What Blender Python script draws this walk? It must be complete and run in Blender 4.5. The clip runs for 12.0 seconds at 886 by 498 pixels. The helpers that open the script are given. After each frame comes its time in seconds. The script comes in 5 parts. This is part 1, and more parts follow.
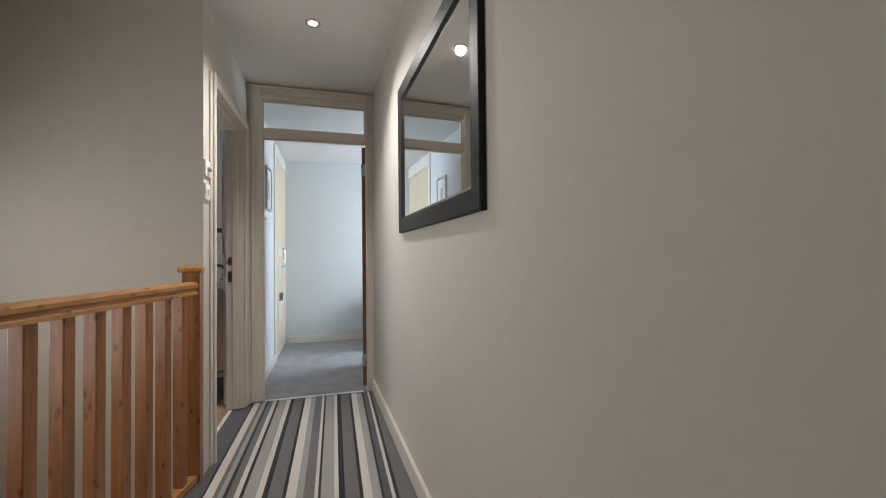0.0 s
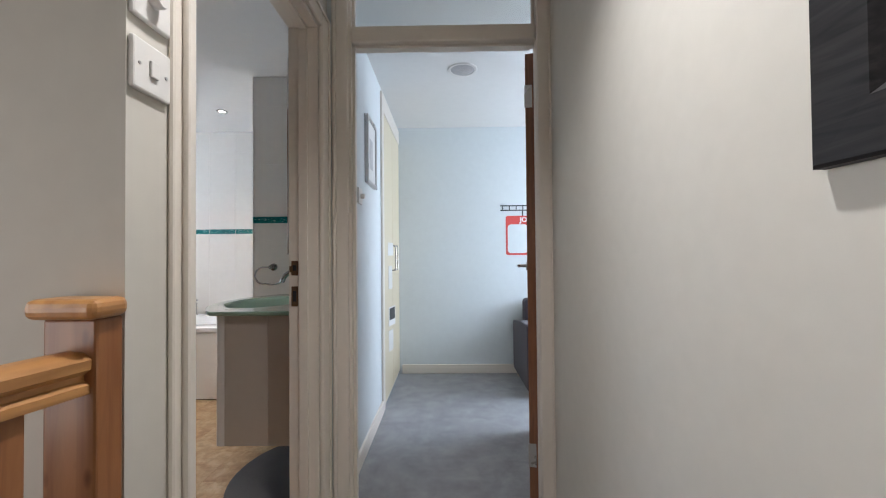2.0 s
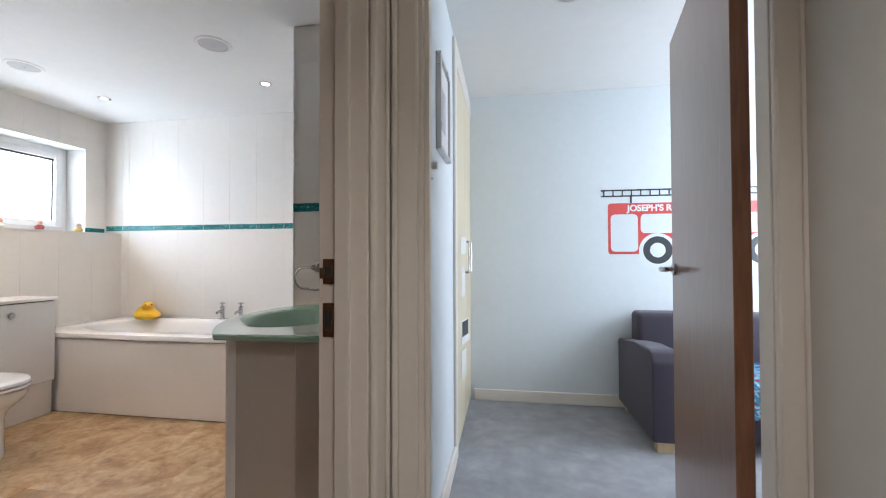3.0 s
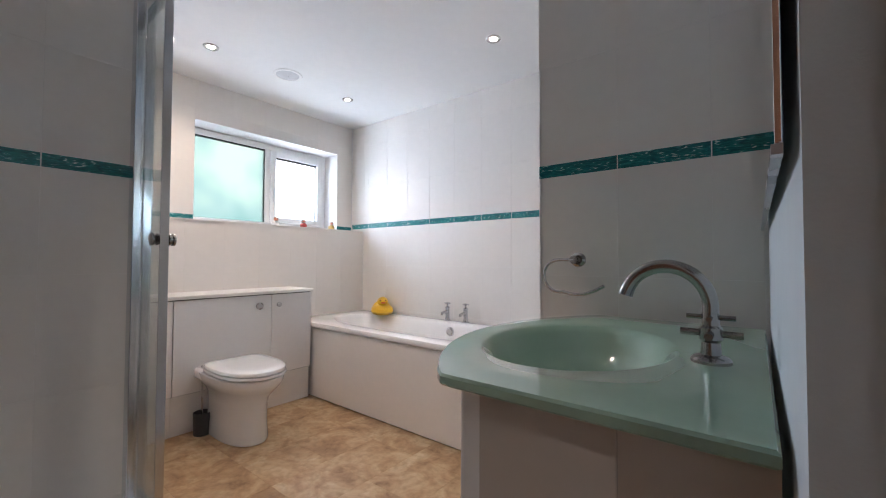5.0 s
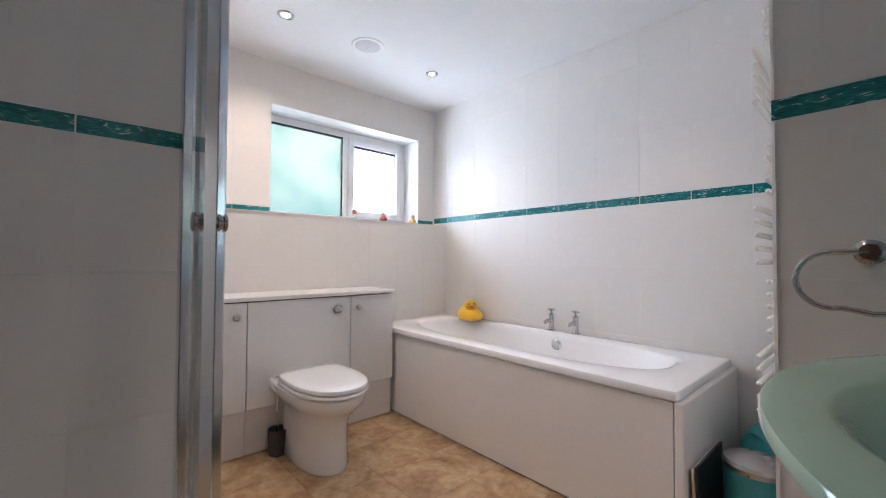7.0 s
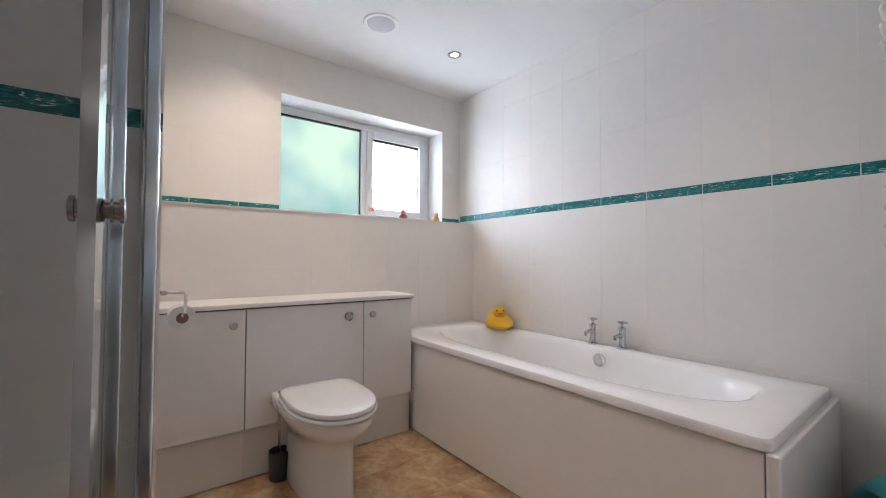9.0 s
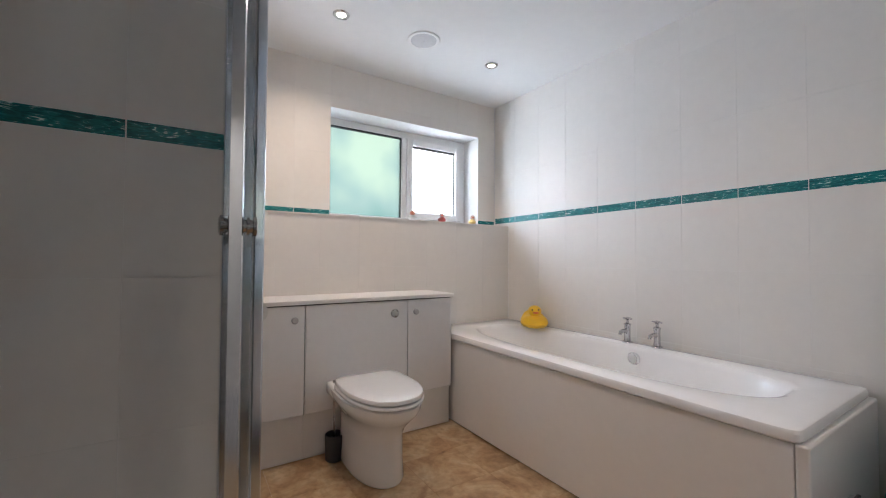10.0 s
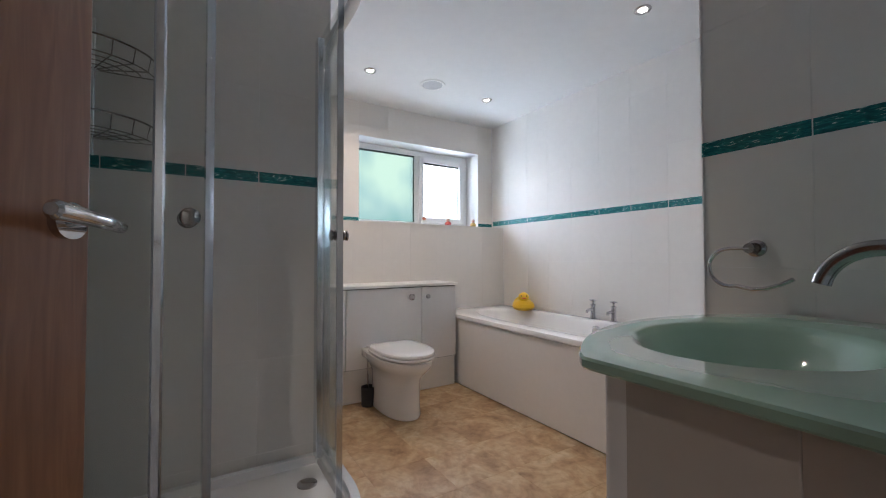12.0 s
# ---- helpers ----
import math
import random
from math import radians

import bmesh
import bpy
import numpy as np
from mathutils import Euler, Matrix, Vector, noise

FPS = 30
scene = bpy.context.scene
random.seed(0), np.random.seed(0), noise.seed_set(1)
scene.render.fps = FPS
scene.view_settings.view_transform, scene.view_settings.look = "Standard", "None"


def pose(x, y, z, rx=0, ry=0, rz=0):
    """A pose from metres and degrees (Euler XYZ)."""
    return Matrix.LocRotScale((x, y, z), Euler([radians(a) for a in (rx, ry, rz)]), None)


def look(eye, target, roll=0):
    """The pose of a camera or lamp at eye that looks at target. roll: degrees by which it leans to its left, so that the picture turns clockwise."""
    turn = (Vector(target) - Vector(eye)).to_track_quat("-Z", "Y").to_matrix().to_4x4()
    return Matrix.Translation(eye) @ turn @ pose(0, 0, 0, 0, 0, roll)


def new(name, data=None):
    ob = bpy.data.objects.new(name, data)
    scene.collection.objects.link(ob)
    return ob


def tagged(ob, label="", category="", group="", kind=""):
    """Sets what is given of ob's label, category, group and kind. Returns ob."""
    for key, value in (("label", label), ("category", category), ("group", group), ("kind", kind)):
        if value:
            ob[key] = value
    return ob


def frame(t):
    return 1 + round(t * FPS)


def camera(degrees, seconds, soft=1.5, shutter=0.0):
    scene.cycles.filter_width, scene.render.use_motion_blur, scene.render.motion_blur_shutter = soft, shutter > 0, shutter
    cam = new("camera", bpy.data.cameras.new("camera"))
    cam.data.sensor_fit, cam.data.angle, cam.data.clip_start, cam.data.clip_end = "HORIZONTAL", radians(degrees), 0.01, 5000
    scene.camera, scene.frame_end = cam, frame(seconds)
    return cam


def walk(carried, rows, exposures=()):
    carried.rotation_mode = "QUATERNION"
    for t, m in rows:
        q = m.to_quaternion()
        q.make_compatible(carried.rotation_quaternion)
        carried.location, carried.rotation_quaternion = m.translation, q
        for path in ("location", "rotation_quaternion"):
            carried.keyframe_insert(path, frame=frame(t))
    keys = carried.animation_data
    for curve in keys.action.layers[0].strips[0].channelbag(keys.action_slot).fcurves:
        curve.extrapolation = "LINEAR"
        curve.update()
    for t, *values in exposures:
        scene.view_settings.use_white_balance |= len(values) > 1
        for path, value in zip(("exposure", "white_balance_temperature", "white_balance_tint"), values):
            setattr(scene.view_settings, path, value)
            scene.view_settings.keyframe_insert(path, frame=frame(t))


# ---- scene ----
cam = camera(96.3, 12.0, 1.1)
PATH = [
    (0, (0.379, 0.47, 1.077), (0.908, 2.399, 1.112), -0.6),
    (0.5, (0.385, 0.816, 1.058), (0.542, 2.809, 1.098), -0.4),
    (1, (0.359, 1.228, 1.08), (0.377, 3.228, 1.118), -0.5),
    (1.5, (0.341, 1.669, 1.104), (0.329, 3.669, 1.137), -0.5),
    (2, (0.259, 2.077, 1.098), (0.229, 4.077, 1.13), -0.5),
    (2.5, (0.144, 2.463, 1.114), (0.009, 4.458, 1.147), 0.3),
    (2.6, (0.131, 2.525, 1.114), (-0.031, 4.518, 1.154), 0.3),
    (3, (0.054, 2.766, 1.088), (-0.256, 4.741, 1.122), -0.2),
    (3.2, (0.002, 2.889, 1.072), (-0.418, 4.843, 1.117), -0.1),
    (3.5, (-0.055, 3.026, 1.053), (-0.7, 4.919, 1.101), -0.0),
    (3.7, (-0.099, 3.098, 1.037), (-0.872, 4.942, 1.087), 0.0),
    (5.3, (-0.501, 3.413, 1.027), (-1.806, 4.927, 1.083), 0.2),
    (5.5, (-0.536, 3.441, 1.025), (-1.882, 4.92, 1.083), 0.2),
    (6, (-0.621, 3.488, 1.014), (-2.039, 4.896, 1.072), 0.3),
    (6.5, (-0.745, 3.533, 1.008), (-2.209, 4.894, 1.061), 0.3),
    (7, (-0.889, 3.589, 1.013), (-2.377, 4.924, 1.063), 0.3),
    (7.2, (-0.949, 3.612, 0.995), (-2.427, 4.955, 1.102), -0.0),
    (8.8, (-1.039, 3.854, 1.009), (-2.63, 5.066, 1.066), 0.2),
    (9, (-1.057, 3.83, 1.015), (-2.657, 5.027, 1.07), 0.2),
    (9.5, (-1.017, 3.792, 1.03), (-2.679, 4.903, 1.078), 0.2),
    (10, (-0.981, 3.696, 1.025), (-2.663, 4.777, 1.077), 0.3),
    (10.5, (-0.904, 3.592, 1.031), (-2.592, 4.663, 1.082), 0.2),
    (11, (-0.756, 3.49, 1.034), (-2.446, 4.559, 1.082), 0.2),
    (11.5, (-0.573, 3.403, 1.015), (-2.264, 4.471, 1.065), 0.1),
    (12, (-0.414, 3.351, 1.004), (-2.117, 4.398, 1.05), -0.1),
]
EXPOSURES = [(0.0, 0.44, 6300, 12), (0.5, 0.46, 6050, 11), (1.0, 0.42, 5850, 11), (2.0, 0.47, 6050, 12), (2.5, 0.48, 6250, 12), (3.0, 0.50, 6150, 13), (3.6, 0.38, 6700, 15), (5.3, 0.26, 5950, 17), (7.2, 0.28, 5950, 18), (8.8, 0.06, 6150, 16), (10.0, -0.04, 6150, 16), (12.0, -0.09, 5900, 14)]
walk(cam, [(t, look(eye, target, roll)) for t, eye, target, roll in PATH], EXPOSURES)

# ---- world, sun, large lights ----
world = bpy.data.worlds.new("world")
scene.world = world
world.use_nodes = True
wn = world.node_tree
sky = wn.nodes.new("ShaderNodeTexSky")
sky.sky_type, sky.sun_disc = "NISHITA", False
sky.sun_elevation, sky.sun_rotation = radians(38), radians(200)
wn.nodes["Background"].inputs[1].default_value = 0.12
wn.links.new(sky.outputs[0], wn.nodes["Background"].inputs[0])
sun = new("sun", bpy.data.lights.new("sun", "SUN"))
sun.data.energy, sun.data.angle, sun.data.color = 1.2, radians(12), (1.0, 0.96, 0.9)
sun.matrix_world = look((6, 12, 9), (0, 3, 0))


def area(name, eye, target, w, h, watts, colour):
    ob = new(name, bpy.data.lights.new(name, "AREA"))
    ob.data.shape, ob.data.size, ob.data.size_y = "RECTANGLE", w, h
    ob.data.energy, ob.data.color = watts, colour
    ob.matrix_world = look(eye, target)
    return ob


def spot(eye, watts, colour=(1.0, 0.96, 0.91), cone=150, lean=0.0001):
    ob = new("downlight_beam", bpy.data.lights.new("downlight_beam", "SPOT"))
    ob.data.energy, ob.data.color, ob.data.spot_size, ob.data.spot_blend = watts, colour, radians(cone), 1.0
    ob.data.shadow_soft_size = 0.03
    ob.matrix_world = look(eye, (eye[0], eye[1] + lean, 0))
    return ob


# daylight through the bathroom window and the bedroom window
area("bathroom_daylight", (-3.845, 5.082, 1.663), (-1.0, 5.082, 1.663), 1.20, 0.70, 38, (0.75, 0.86, 1.0))
area("bedroom_daylight", (2.66, 5.0, 1.5), (0.2, 5.0, 0.7), 1.1, 1.1, 48, (0.82, 0.91, 1.0))
# unseen fill lamps added for landing and stairwell; no window is built there
area("landing_fill", (-0.45, -1.08, 1.5), (-0.3, 3.0, 1.2), 1.8, 1.2, 1.4, (1.0, 0.92, 0.84))
area("stairwell_fill", (-1.47, 1.75, 0.9), (0.7, 1.85, 0.75), 1.3, 1.2, 9.5, (1.0, 0.95, 0.88)).data.spread = radians(140)

# ---- materials ----


def mat(name, colour, rough=0.5, metal=0.0, vary=0.06, scale=6.0, bump=0.0, bump_scale=200.0, coat=0.0, per_piece=0.0, sheen=0.0):
    """A surface with slow and fine variation of its colour, uneven gloss and fine relief."""
    m = bpy.data.materials.new(name)
    m.use_nodes = True
    nt = m.node_tree
    n, l = nt.nodes, nt.links
    b = n["Principled BSDF"]
    b.inputs["Metallic"].default_value = metal
    b.inputs["Coat Weight"].default_value = coat
    b.inputs["Coat Roughness"].default_value = 0.08
    b.inputs["Sheen Weight"].default_value = sheen
    geo = n.new("ShaderNodeNewGeometry")
    slow, fine = n.new("ShaderNodeTexNoise"), n.new("ShaderNodeTexNoise")
    slow.inputs["Scale"].default_value, fine.inputs["Scale"].default_value = scale * 0.35, scale * 9
    slow.inputs["Detail"].default_value, fine.inputs["Detail"].default_value = 4, 6
    l.new(geo.outputs["Position"], slow.inputs["Vector"])
    l.new(geo.outputs["Position"], fine.inputs["Vector"])
    add = n.new("ShaderNodeMath")
    add.operation = "ADD"
    l.new(slow.outputs["Fac"], add.inputs[0])
    l.new(fine.outputs["Fac"], add.inputs[1])
    val = n.new("ShaderNodeMapRange")
    val.inputs["From Min"].default_value, val.inputs["From Max"].default_value = 0.6, 1.4
    val.inputs["To Min"].default_value, val.inputs["To Max"].default_value = 1 - vary, 1 + vary
    l.new(add.outputs[0], val.inputs["Value"])
    hsv = n.new("ShaderNodeHueSaturation")
    hsv.inputs["Color"].default_value = (*colour, 1)
    last = val.outputs[0]
    if per_piece:
        info, mr, mul = n.new("ShaderNodeObjectInfo"), n.new("ShaderNodeMapRange"), n.new("ShaderNodeMath")
        mr.inputs["To Min"].default_value, mr.inputs["To Max"].default_value = 1 - per_piece, 1 + per_piece
        mul.operation = "MULTIPLY"
        l.new(info.outputs["Random"], mr.inputs["Value"])
        l.new(mr.outputs[0], mul.inputs[0])
        l.new(last, mul.inputs[1])
        last = mul.outputs[0]
    l.new(last, hsv.inputs["Value"])
    l.new(hsv.outputs[0], b.inputs["Base Color"])
    rr = n.new("ShaderNodeMapRange")
    rr.inputs["To Min"].default_value, rr.inputs["To Max"].default_value = max(0.02, rough * 0.85), min(1, rough * 1.15)
    l.new(slow.outputs["Fac"], rr.inputs["Value"])
    l.new(rr.outputs[0], b.inputs["Roughness"])
    if bump:
        tex, bp = n.new("ShaderNodeTexNoise"), n.new("ShaderNodeBump")
        tex.inputs["Scale"].default_value, tex.inputs["Detail"].default_value = bump_scale, 3
        l.new(geo.outputs["Position"], tex.inputs["Vector"])
        bp.inputs["Strength"].default_value, bp.inputs["Distance"].default_value = bump, 0.002
        l.new(tex.outputs["Fac"], bp.inputs["Height"])
        l.new(bp.outputs[0], b.inputs["Normal"])
    return m


def ramp(nt, stops, interpolation="LINEAR"):
    node = nt.nodes.new("ShaderNodeValToRGB")
    cr = node.color_ramp
    cr.interpolation = interpolation
    while len(cr.elements) < len(stops):
        cr.elements.new(0.5)
    for e, (p, c) in zip(cr.elements, stops):
        e.position, e.color = p, (*c, 1)
    return node


def wood(name, light, dark, axis=2, rough=0.35, knots=True, scale=1.0, coat=0.2):
    """Wood grain along one axis, with knots."""
    m = bpy.data.materials.new(name)
    m.use_nodes = True
    nt = m.node_tree
    n, l = nt.nodes, nt.links
    b = n["Principled BSDF"]
    geo, mp, info = n.new("ShaderNodeNewGeometry"), n.new("ShaderNodeMapping"), n.new("ShaderNodeObjectInfo")
    s = [14.0 * scale] * 3
    s[axis] = 1.1 * scale
    mp.inputs["Scale"].default_value = s
    off = n.new("ShaderNodeVectorMath")
    off.operation = "SCALE"
    off.inputs[0].default_value = (3.1, 5.7, 7.3)
    l.new(info.outputs["Random"], off.inputs["Scale"])
    add = n.new("ShaderNodeVectorMath")
    l.new(geo.outputs["Position"], mp.inputs["Vector"])
    l.new(mp.outputs[0], add.inputs[0])
    l.new(off.outputs[0], add.inputs[1])
    g = n.new("ShaderNodeTexNoise")
    g.inputs["Scale"].default_value, g.inputs["Detail"].default_value, g.inputs["Distortion"].default_value = 2.2, 6, 1.2
    l.new(add.outputs[0], g.inputs["Vector"])
    r = ramp(nt, [(0.3, dark), (0.5, tuple((a + c) / 2 for a, c in zip(light, dark))), (0.68, light)])
    l.new(g.outputs["Fac"], r.inputs["Fac"])
    last = r.outputs[0]
    if knots:
        km, kv = n.new("ShaderNodeMapping"), n.new("ShaderNodeTexVoronoi")
        ks = [5.0] * 3
        ks[axis] = 2.2
        km.inputs["Scale"].default_value = ks
        koff = n.new("ShaderNodeVectorMath")
        l.new(geo.outputs["Position"], km.inputs["Vector"])
        l.new(km.outputs[0], koff.inputs[0])
        l.new(off.outputs[0], koff.inputs[1])
        l.new(koff.outputs[0], kv.inputs["Vector"])
        kr = ramp(nt, [(0.06, (0.16, 0.10, 0.08)), (0.12, (0.5, 0.38, 0.3)), (0.22, (1, 1, 1))])
        l.new(kv.outputs["Distance"], kr.inputs["Fac"])
        mix = n.new("ShaderNodeMix")
        mix.data_type, mix.blend_type = "RGBA", "MULTIPLY"
        mix.inputs["Factor"].default_value = 0.85
        l.new(last, mix.inputs[6])
        l.new(kr.outputs[0], mix.inputs[7])
        last = mix.outputs[2]
    l.new(last, b.inputs["Base Color"])
    b.inputs["Roughness"].default_value = rough
    b.inputs["Coat Weight"].default_value, b.inputs["Coat Roughness"].default_value = coat, 0.15
    bp = n.new("ShaderNodeBump")
    bp.inputs["Strength"].default_value, bp.inputs["Distance"].default_value = 0.15, 0.001
    l.new(g.outputs["Fac"], bp.inputs["Height"])
    l.new(bp.outputs[0], b.inputs["Normal"])
    return m


def glass(name, tint, gloss=0.06):
    """A thin clear pane: see-through with a mirror gloss that grows at grazing angles."""
    m = bpy.data.materials.new(name)
    m.use_nodes = True
    nt = m.node_tree
    n, l = nt.nodes, nt.links
    n.remove(n["Principled BSDF"])
    tr, gl, mx, fr = n.new("ShaderNodeBsdfTransparent"), n.new("ShaderNodeBsdfGlossy"), n.new("ShaderNodeMixShader"), n.new("ShaderNodeLayerWeight")
    pw, ma = n.new("ShaderNodeMath"), n.new("ShaderNodeMath")
    pw.operation, pw.inputs[1].default_value = "POWER", 4.0
    ma.operation, ma.inputs[1].default_value, ma.inputs[2].default_value = "MULTIPLY_ADD", 0.55, 0.03
    tr.inputs[0].default_value = (*tint, 1)
    gl.inputs["Roughness"].default_value = gloss
    l.new(fr.outputs["Facing"], pw.inputs[0])
    l.new(pw.outputs[0], ma.inputs[0])
    l.new(ma.outputs[0], mx.inputs[0])
    l.new(tr.outputs[0], mx.inputs[1])
    l.new(gl.outputs[0], mx.inputs[2])
    l.new(mx.outputs[0], n["Material Output"].inputs["Surface"])
    return m


def lamp_glow(name, colour, strength):
    m = bpy.data.materials.new(name)
    m.use_nodes = True
    b = m.node_tree.nodes["Principled BSDF"]
    b.inputs["Emission Color"].default_value = (*colour, 1)
    b.inputs["Emission Strength"].default_value = strength
    return m


PAINT_HALL = mat("warm_grey_wall_paint", (0.605, 0.575, 0.515), 0.75, vary=0.035, scale=2.5, bump=0.04, bump_scale=220)
PAINT_BED = mat("pale_blue_wall_paint", (0.66, 0.70, 0.71), 0.7, vary=0.03, scale=2.5, bump=0.12, bump_scale=260)
PAINT_BATH = mat("white_bathroom_paint", (0.72, 0.705, 0.695), 0.6, vary=0.03, scale=2.5, bump=0.1, bump_scale=260)
PAINT_CEIL = mat("matt_white_ceiling_paint", (0.76, 0.75, 0.73), 0.85, vary=0.025, scale=2, bump=0.1, bump_scale=180)
GLOSS = mat("cream_gloss_woodwork", (0.76, 0.70, 0.62), 0.32, vary=0.03, scale=5, bump=0.05, bump_scale=90)
GROUT = mat("pale_grout", (0.80, 0.78, 0.75), 0.8, vary=0.08, scale=12, bump=0.2)
TILE = mat("cream_ceramic_tile", (0.76, 0.725, 0.68), 0.43, vary=0.025, scale=3, bump=0.05, bump_scale=18, per_piece=0.012)
PORCELAIN = mat("white_porcelain", (0.80, 0.79, 0.78), 0.08, vary=0.015, scale=3, coat=0.5)
ACRYLIC = mat("white_bath_acrylic", (0.84, 0.825, 0.81), 0.14, vary=0.015, scale=3, coat=0.3)
BOARD = mat("white_laminate", (0.83, 0.80, 0.77), 0.3, vary=0.02, scale=4)
TAUPE = mat("taupe_gloss_cabinet_board", (0.57, 0.505, 0.44), 0.25, vary=0.03, scale=3, coat=0.2)
CHROME = mat("polished_chrome", (0.78, 0.78, 0.80), 0.10, 1.0, vary=0.03, scale=20)
STEEL = mat("brushed_steel", (0.48, 0.46, 0.445), 0.28, 1.0, vary=0.06, scale=30, bump=0.05)
NECK_STEEL = mat("dark_satin_chrome", (0.40, 0.385, 0.375), 0.2, 1.0, vary=0.06, scale=30)
TAP_CHROME = mat("tap_chrome", (0.58, 0.58, 0.60), 0.09, 1.0, vary=0.04, scale=25)
NICKEL = mat("dark_polished_nickel", (0.34, 0.32, 0.31), 0.14, 1.0, vary=0.06, scale=30)
BRASS_OLD = mat("tarnished_brass", (0.22, 0.15, 0.09), 0.4, 1.0, vary=0.25, scale=40)
ALU = mat("bright_polished_aluminium", (0.66, 0.69, 0.73), 0.14, 1.0, vary=0.03, scale=15)
# near-black: painted shade in gaps and holes, also the mirror backing
DARK = mat("gap_shade_and_backing", (0.03, 0.03, 0.03), 0.8)
UPVC = mat("white_upvc", (0.80, 0.80, 0.80), 0.3, vary=0.015, scale=4)
SEAL = mat("black_rubber_seal", (0.02, 0.02, 0.02), 0.6)
PLASTIC = mat("white_plastic", (0.74, 0.72, 0.69), 0.35, vary=0.02, scale=10)
RADIATOR = mat("ivory_enamel", (0.72, 0.68, 0.60), 0.25, vary=0.02, scale=8)
DUCK_YELLOW = mat("yellow_rubber", (0.85, 0.52, 0.02), 0.35, vary=0.04, scale=20)
DUCK_ORANGE = mat("orange_rubber", (0.80, 0.14, 0.02), 0.35, vary=0.04, scale=20)
DUCK_PINK = mat("pink_rubber", (0.62, 0.30, 0.22), 0.4, vary=0.05, scale=30)
DUCK_PALE = mat("pale_pink_rubber", (0.62, 0.46, 0.38), 0.4, vary=0.08, scale=30)
DUCK_DULL = mat("dull_yellow_rubber", (0.62, 0.42, 0.12), 0.4, vary=0.08, scale=30)
DUCK_RED = mat("dark_red_rubber", (0.35, 0.05, 0.04), 0.4, vary=0.05, scale=30)
BLACK = mat("black_plastic", (0.018, 0.018, 0.02), 0.35, vary=0.1, scale=20)
CHARCOAL = mat("charcoal_plastic", (0.045, 0.045, 0.048), 0.45, vary=0.1, scale=25)
FRAME_BLACK = wood("black_stained_wood", (0.030, 0.028, 0.028), (0.012, 0.011, 0.012), axis=1, rough=0.5, knots=False, scale=2, coat=0.0)
FRAME_BLACK.node_tree.nodes["Principled BSDF"].inputs["Specular IOR Level"].default_value = 0.2
# one pine: uprights toned darker as shaded, rails lighter as lit from above
PINE_Z = wood("lacquered_pine_upright_shaded", (0.36, 0.152, 0.055), (0.205, 0.076, 0.026), axis=2)
PINE_Y = wood("lacquered_pine_rail_lit", (0.56, 0.29, 0.10), (0.36, 0.16, 0.05), axis=1)
DOOR_WOOD = wood("reddish_brown_veneer", (0.27, 0.115, 0.055), (0.19, 0.075, 0.035), axis=2, rough=0.3, knots=False, scale=2.5, coat=0.4)
BEECH = wood("pale_beech", (0.62, 0.46, 0.28), (0.50, 0.35, 0.20), axis=2, rough=0.4, knots=False, scale=2)
WARDROBE = mat("cream_wardrobe_board", (0.66, 0.57, 0.40), 0.35, vary=0.04, scale=5)
SOFA_CLOTH = mat("dark_purple_grey_cloth", (0.048, 0.038, 0.054), 0.9, vary=0.12, scale=25, bump=0.6, bump_scale=500, sheen=0.15)
MIRROR = mat("mirror_silver", (0.86, 0.87, 0.87), 0.015, 1.0, vary=0.0)
CLEAR = glass("clear_shower_glass", (0.955, 0.97, 0.965))
TRANSOM = glass("clear_transom_glass", (0.96, 0.98, 0.98))
GLOW = lamp_glow("halogen_lamp_face", (1.0, 0.90, 0.76), 14)
CARD = mat("white_card", (0.75, 0.74, 0.72), 0.6, vary=0.03, scale=20)
INK = mat("black_vinyl", (0.03, 0.035, 0.04), 0.45, vary=0.1, scale=20)
RED_VINYL = mat("red_vinyl", (0.62, 0.07, 0.06), 0.4, vary=0.04, scale=20)
TEAL_BAG = mat("teal_patterned_plastic", (0.05, 0.30, 0.33), 0.35, vary=0.35, scale=30)
FLESH = mat("off_white_paper", (0.70, 0.68, 0.65), 0.8, vary=0.06, scale=30, bump=0.3)


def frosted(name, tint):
    """Obscure window glass: rough. Cloudy tint, paler upwards, paints in the garden light behind."""
    m = bpy.data.materials.new(name)
    m.use_nodes = True
    nt = m.node_tree
    b = nt.nodes["Principled BSDF"]
    geo, tex = nt.nodes.new("ShaderNodeNewGeometry"), nt.nodes.new("ShaderNodeTexNoise")
    tex.inputs["Scale"].default_value, tex.inputs["Detail"].default_value = 2.2, 2
    nt.links.new(geo.outputs["Position"], tex.inputs["Vector"])
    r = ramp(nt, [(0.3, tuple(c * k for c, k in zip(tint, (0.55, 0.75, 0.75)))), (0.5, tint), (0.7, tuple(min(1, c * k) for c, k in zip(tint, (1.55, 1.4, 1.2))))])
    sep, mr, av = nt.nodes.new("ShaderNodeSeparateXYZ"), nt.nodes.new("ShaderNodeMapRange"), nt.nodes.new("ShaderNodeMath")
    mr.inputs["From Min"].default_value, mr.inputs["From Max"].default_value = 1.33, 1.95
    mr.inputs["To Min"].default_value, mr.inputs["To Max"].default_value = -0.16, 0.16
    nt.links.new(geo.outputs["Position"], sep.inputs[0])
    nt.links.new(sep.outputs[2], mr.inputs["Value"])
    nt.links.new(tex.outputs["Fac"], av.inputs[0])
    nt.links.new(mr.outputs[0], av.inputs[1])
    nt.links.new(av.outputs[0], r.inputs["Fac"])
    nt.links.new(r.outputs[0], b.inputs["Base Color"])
    b.inputs["Transmission Weight"].default_value = 1.0
    b.inputs["Roughness"].default_value = 0.42
    b.inputs["IOR"].default_value = 1.3
    return m


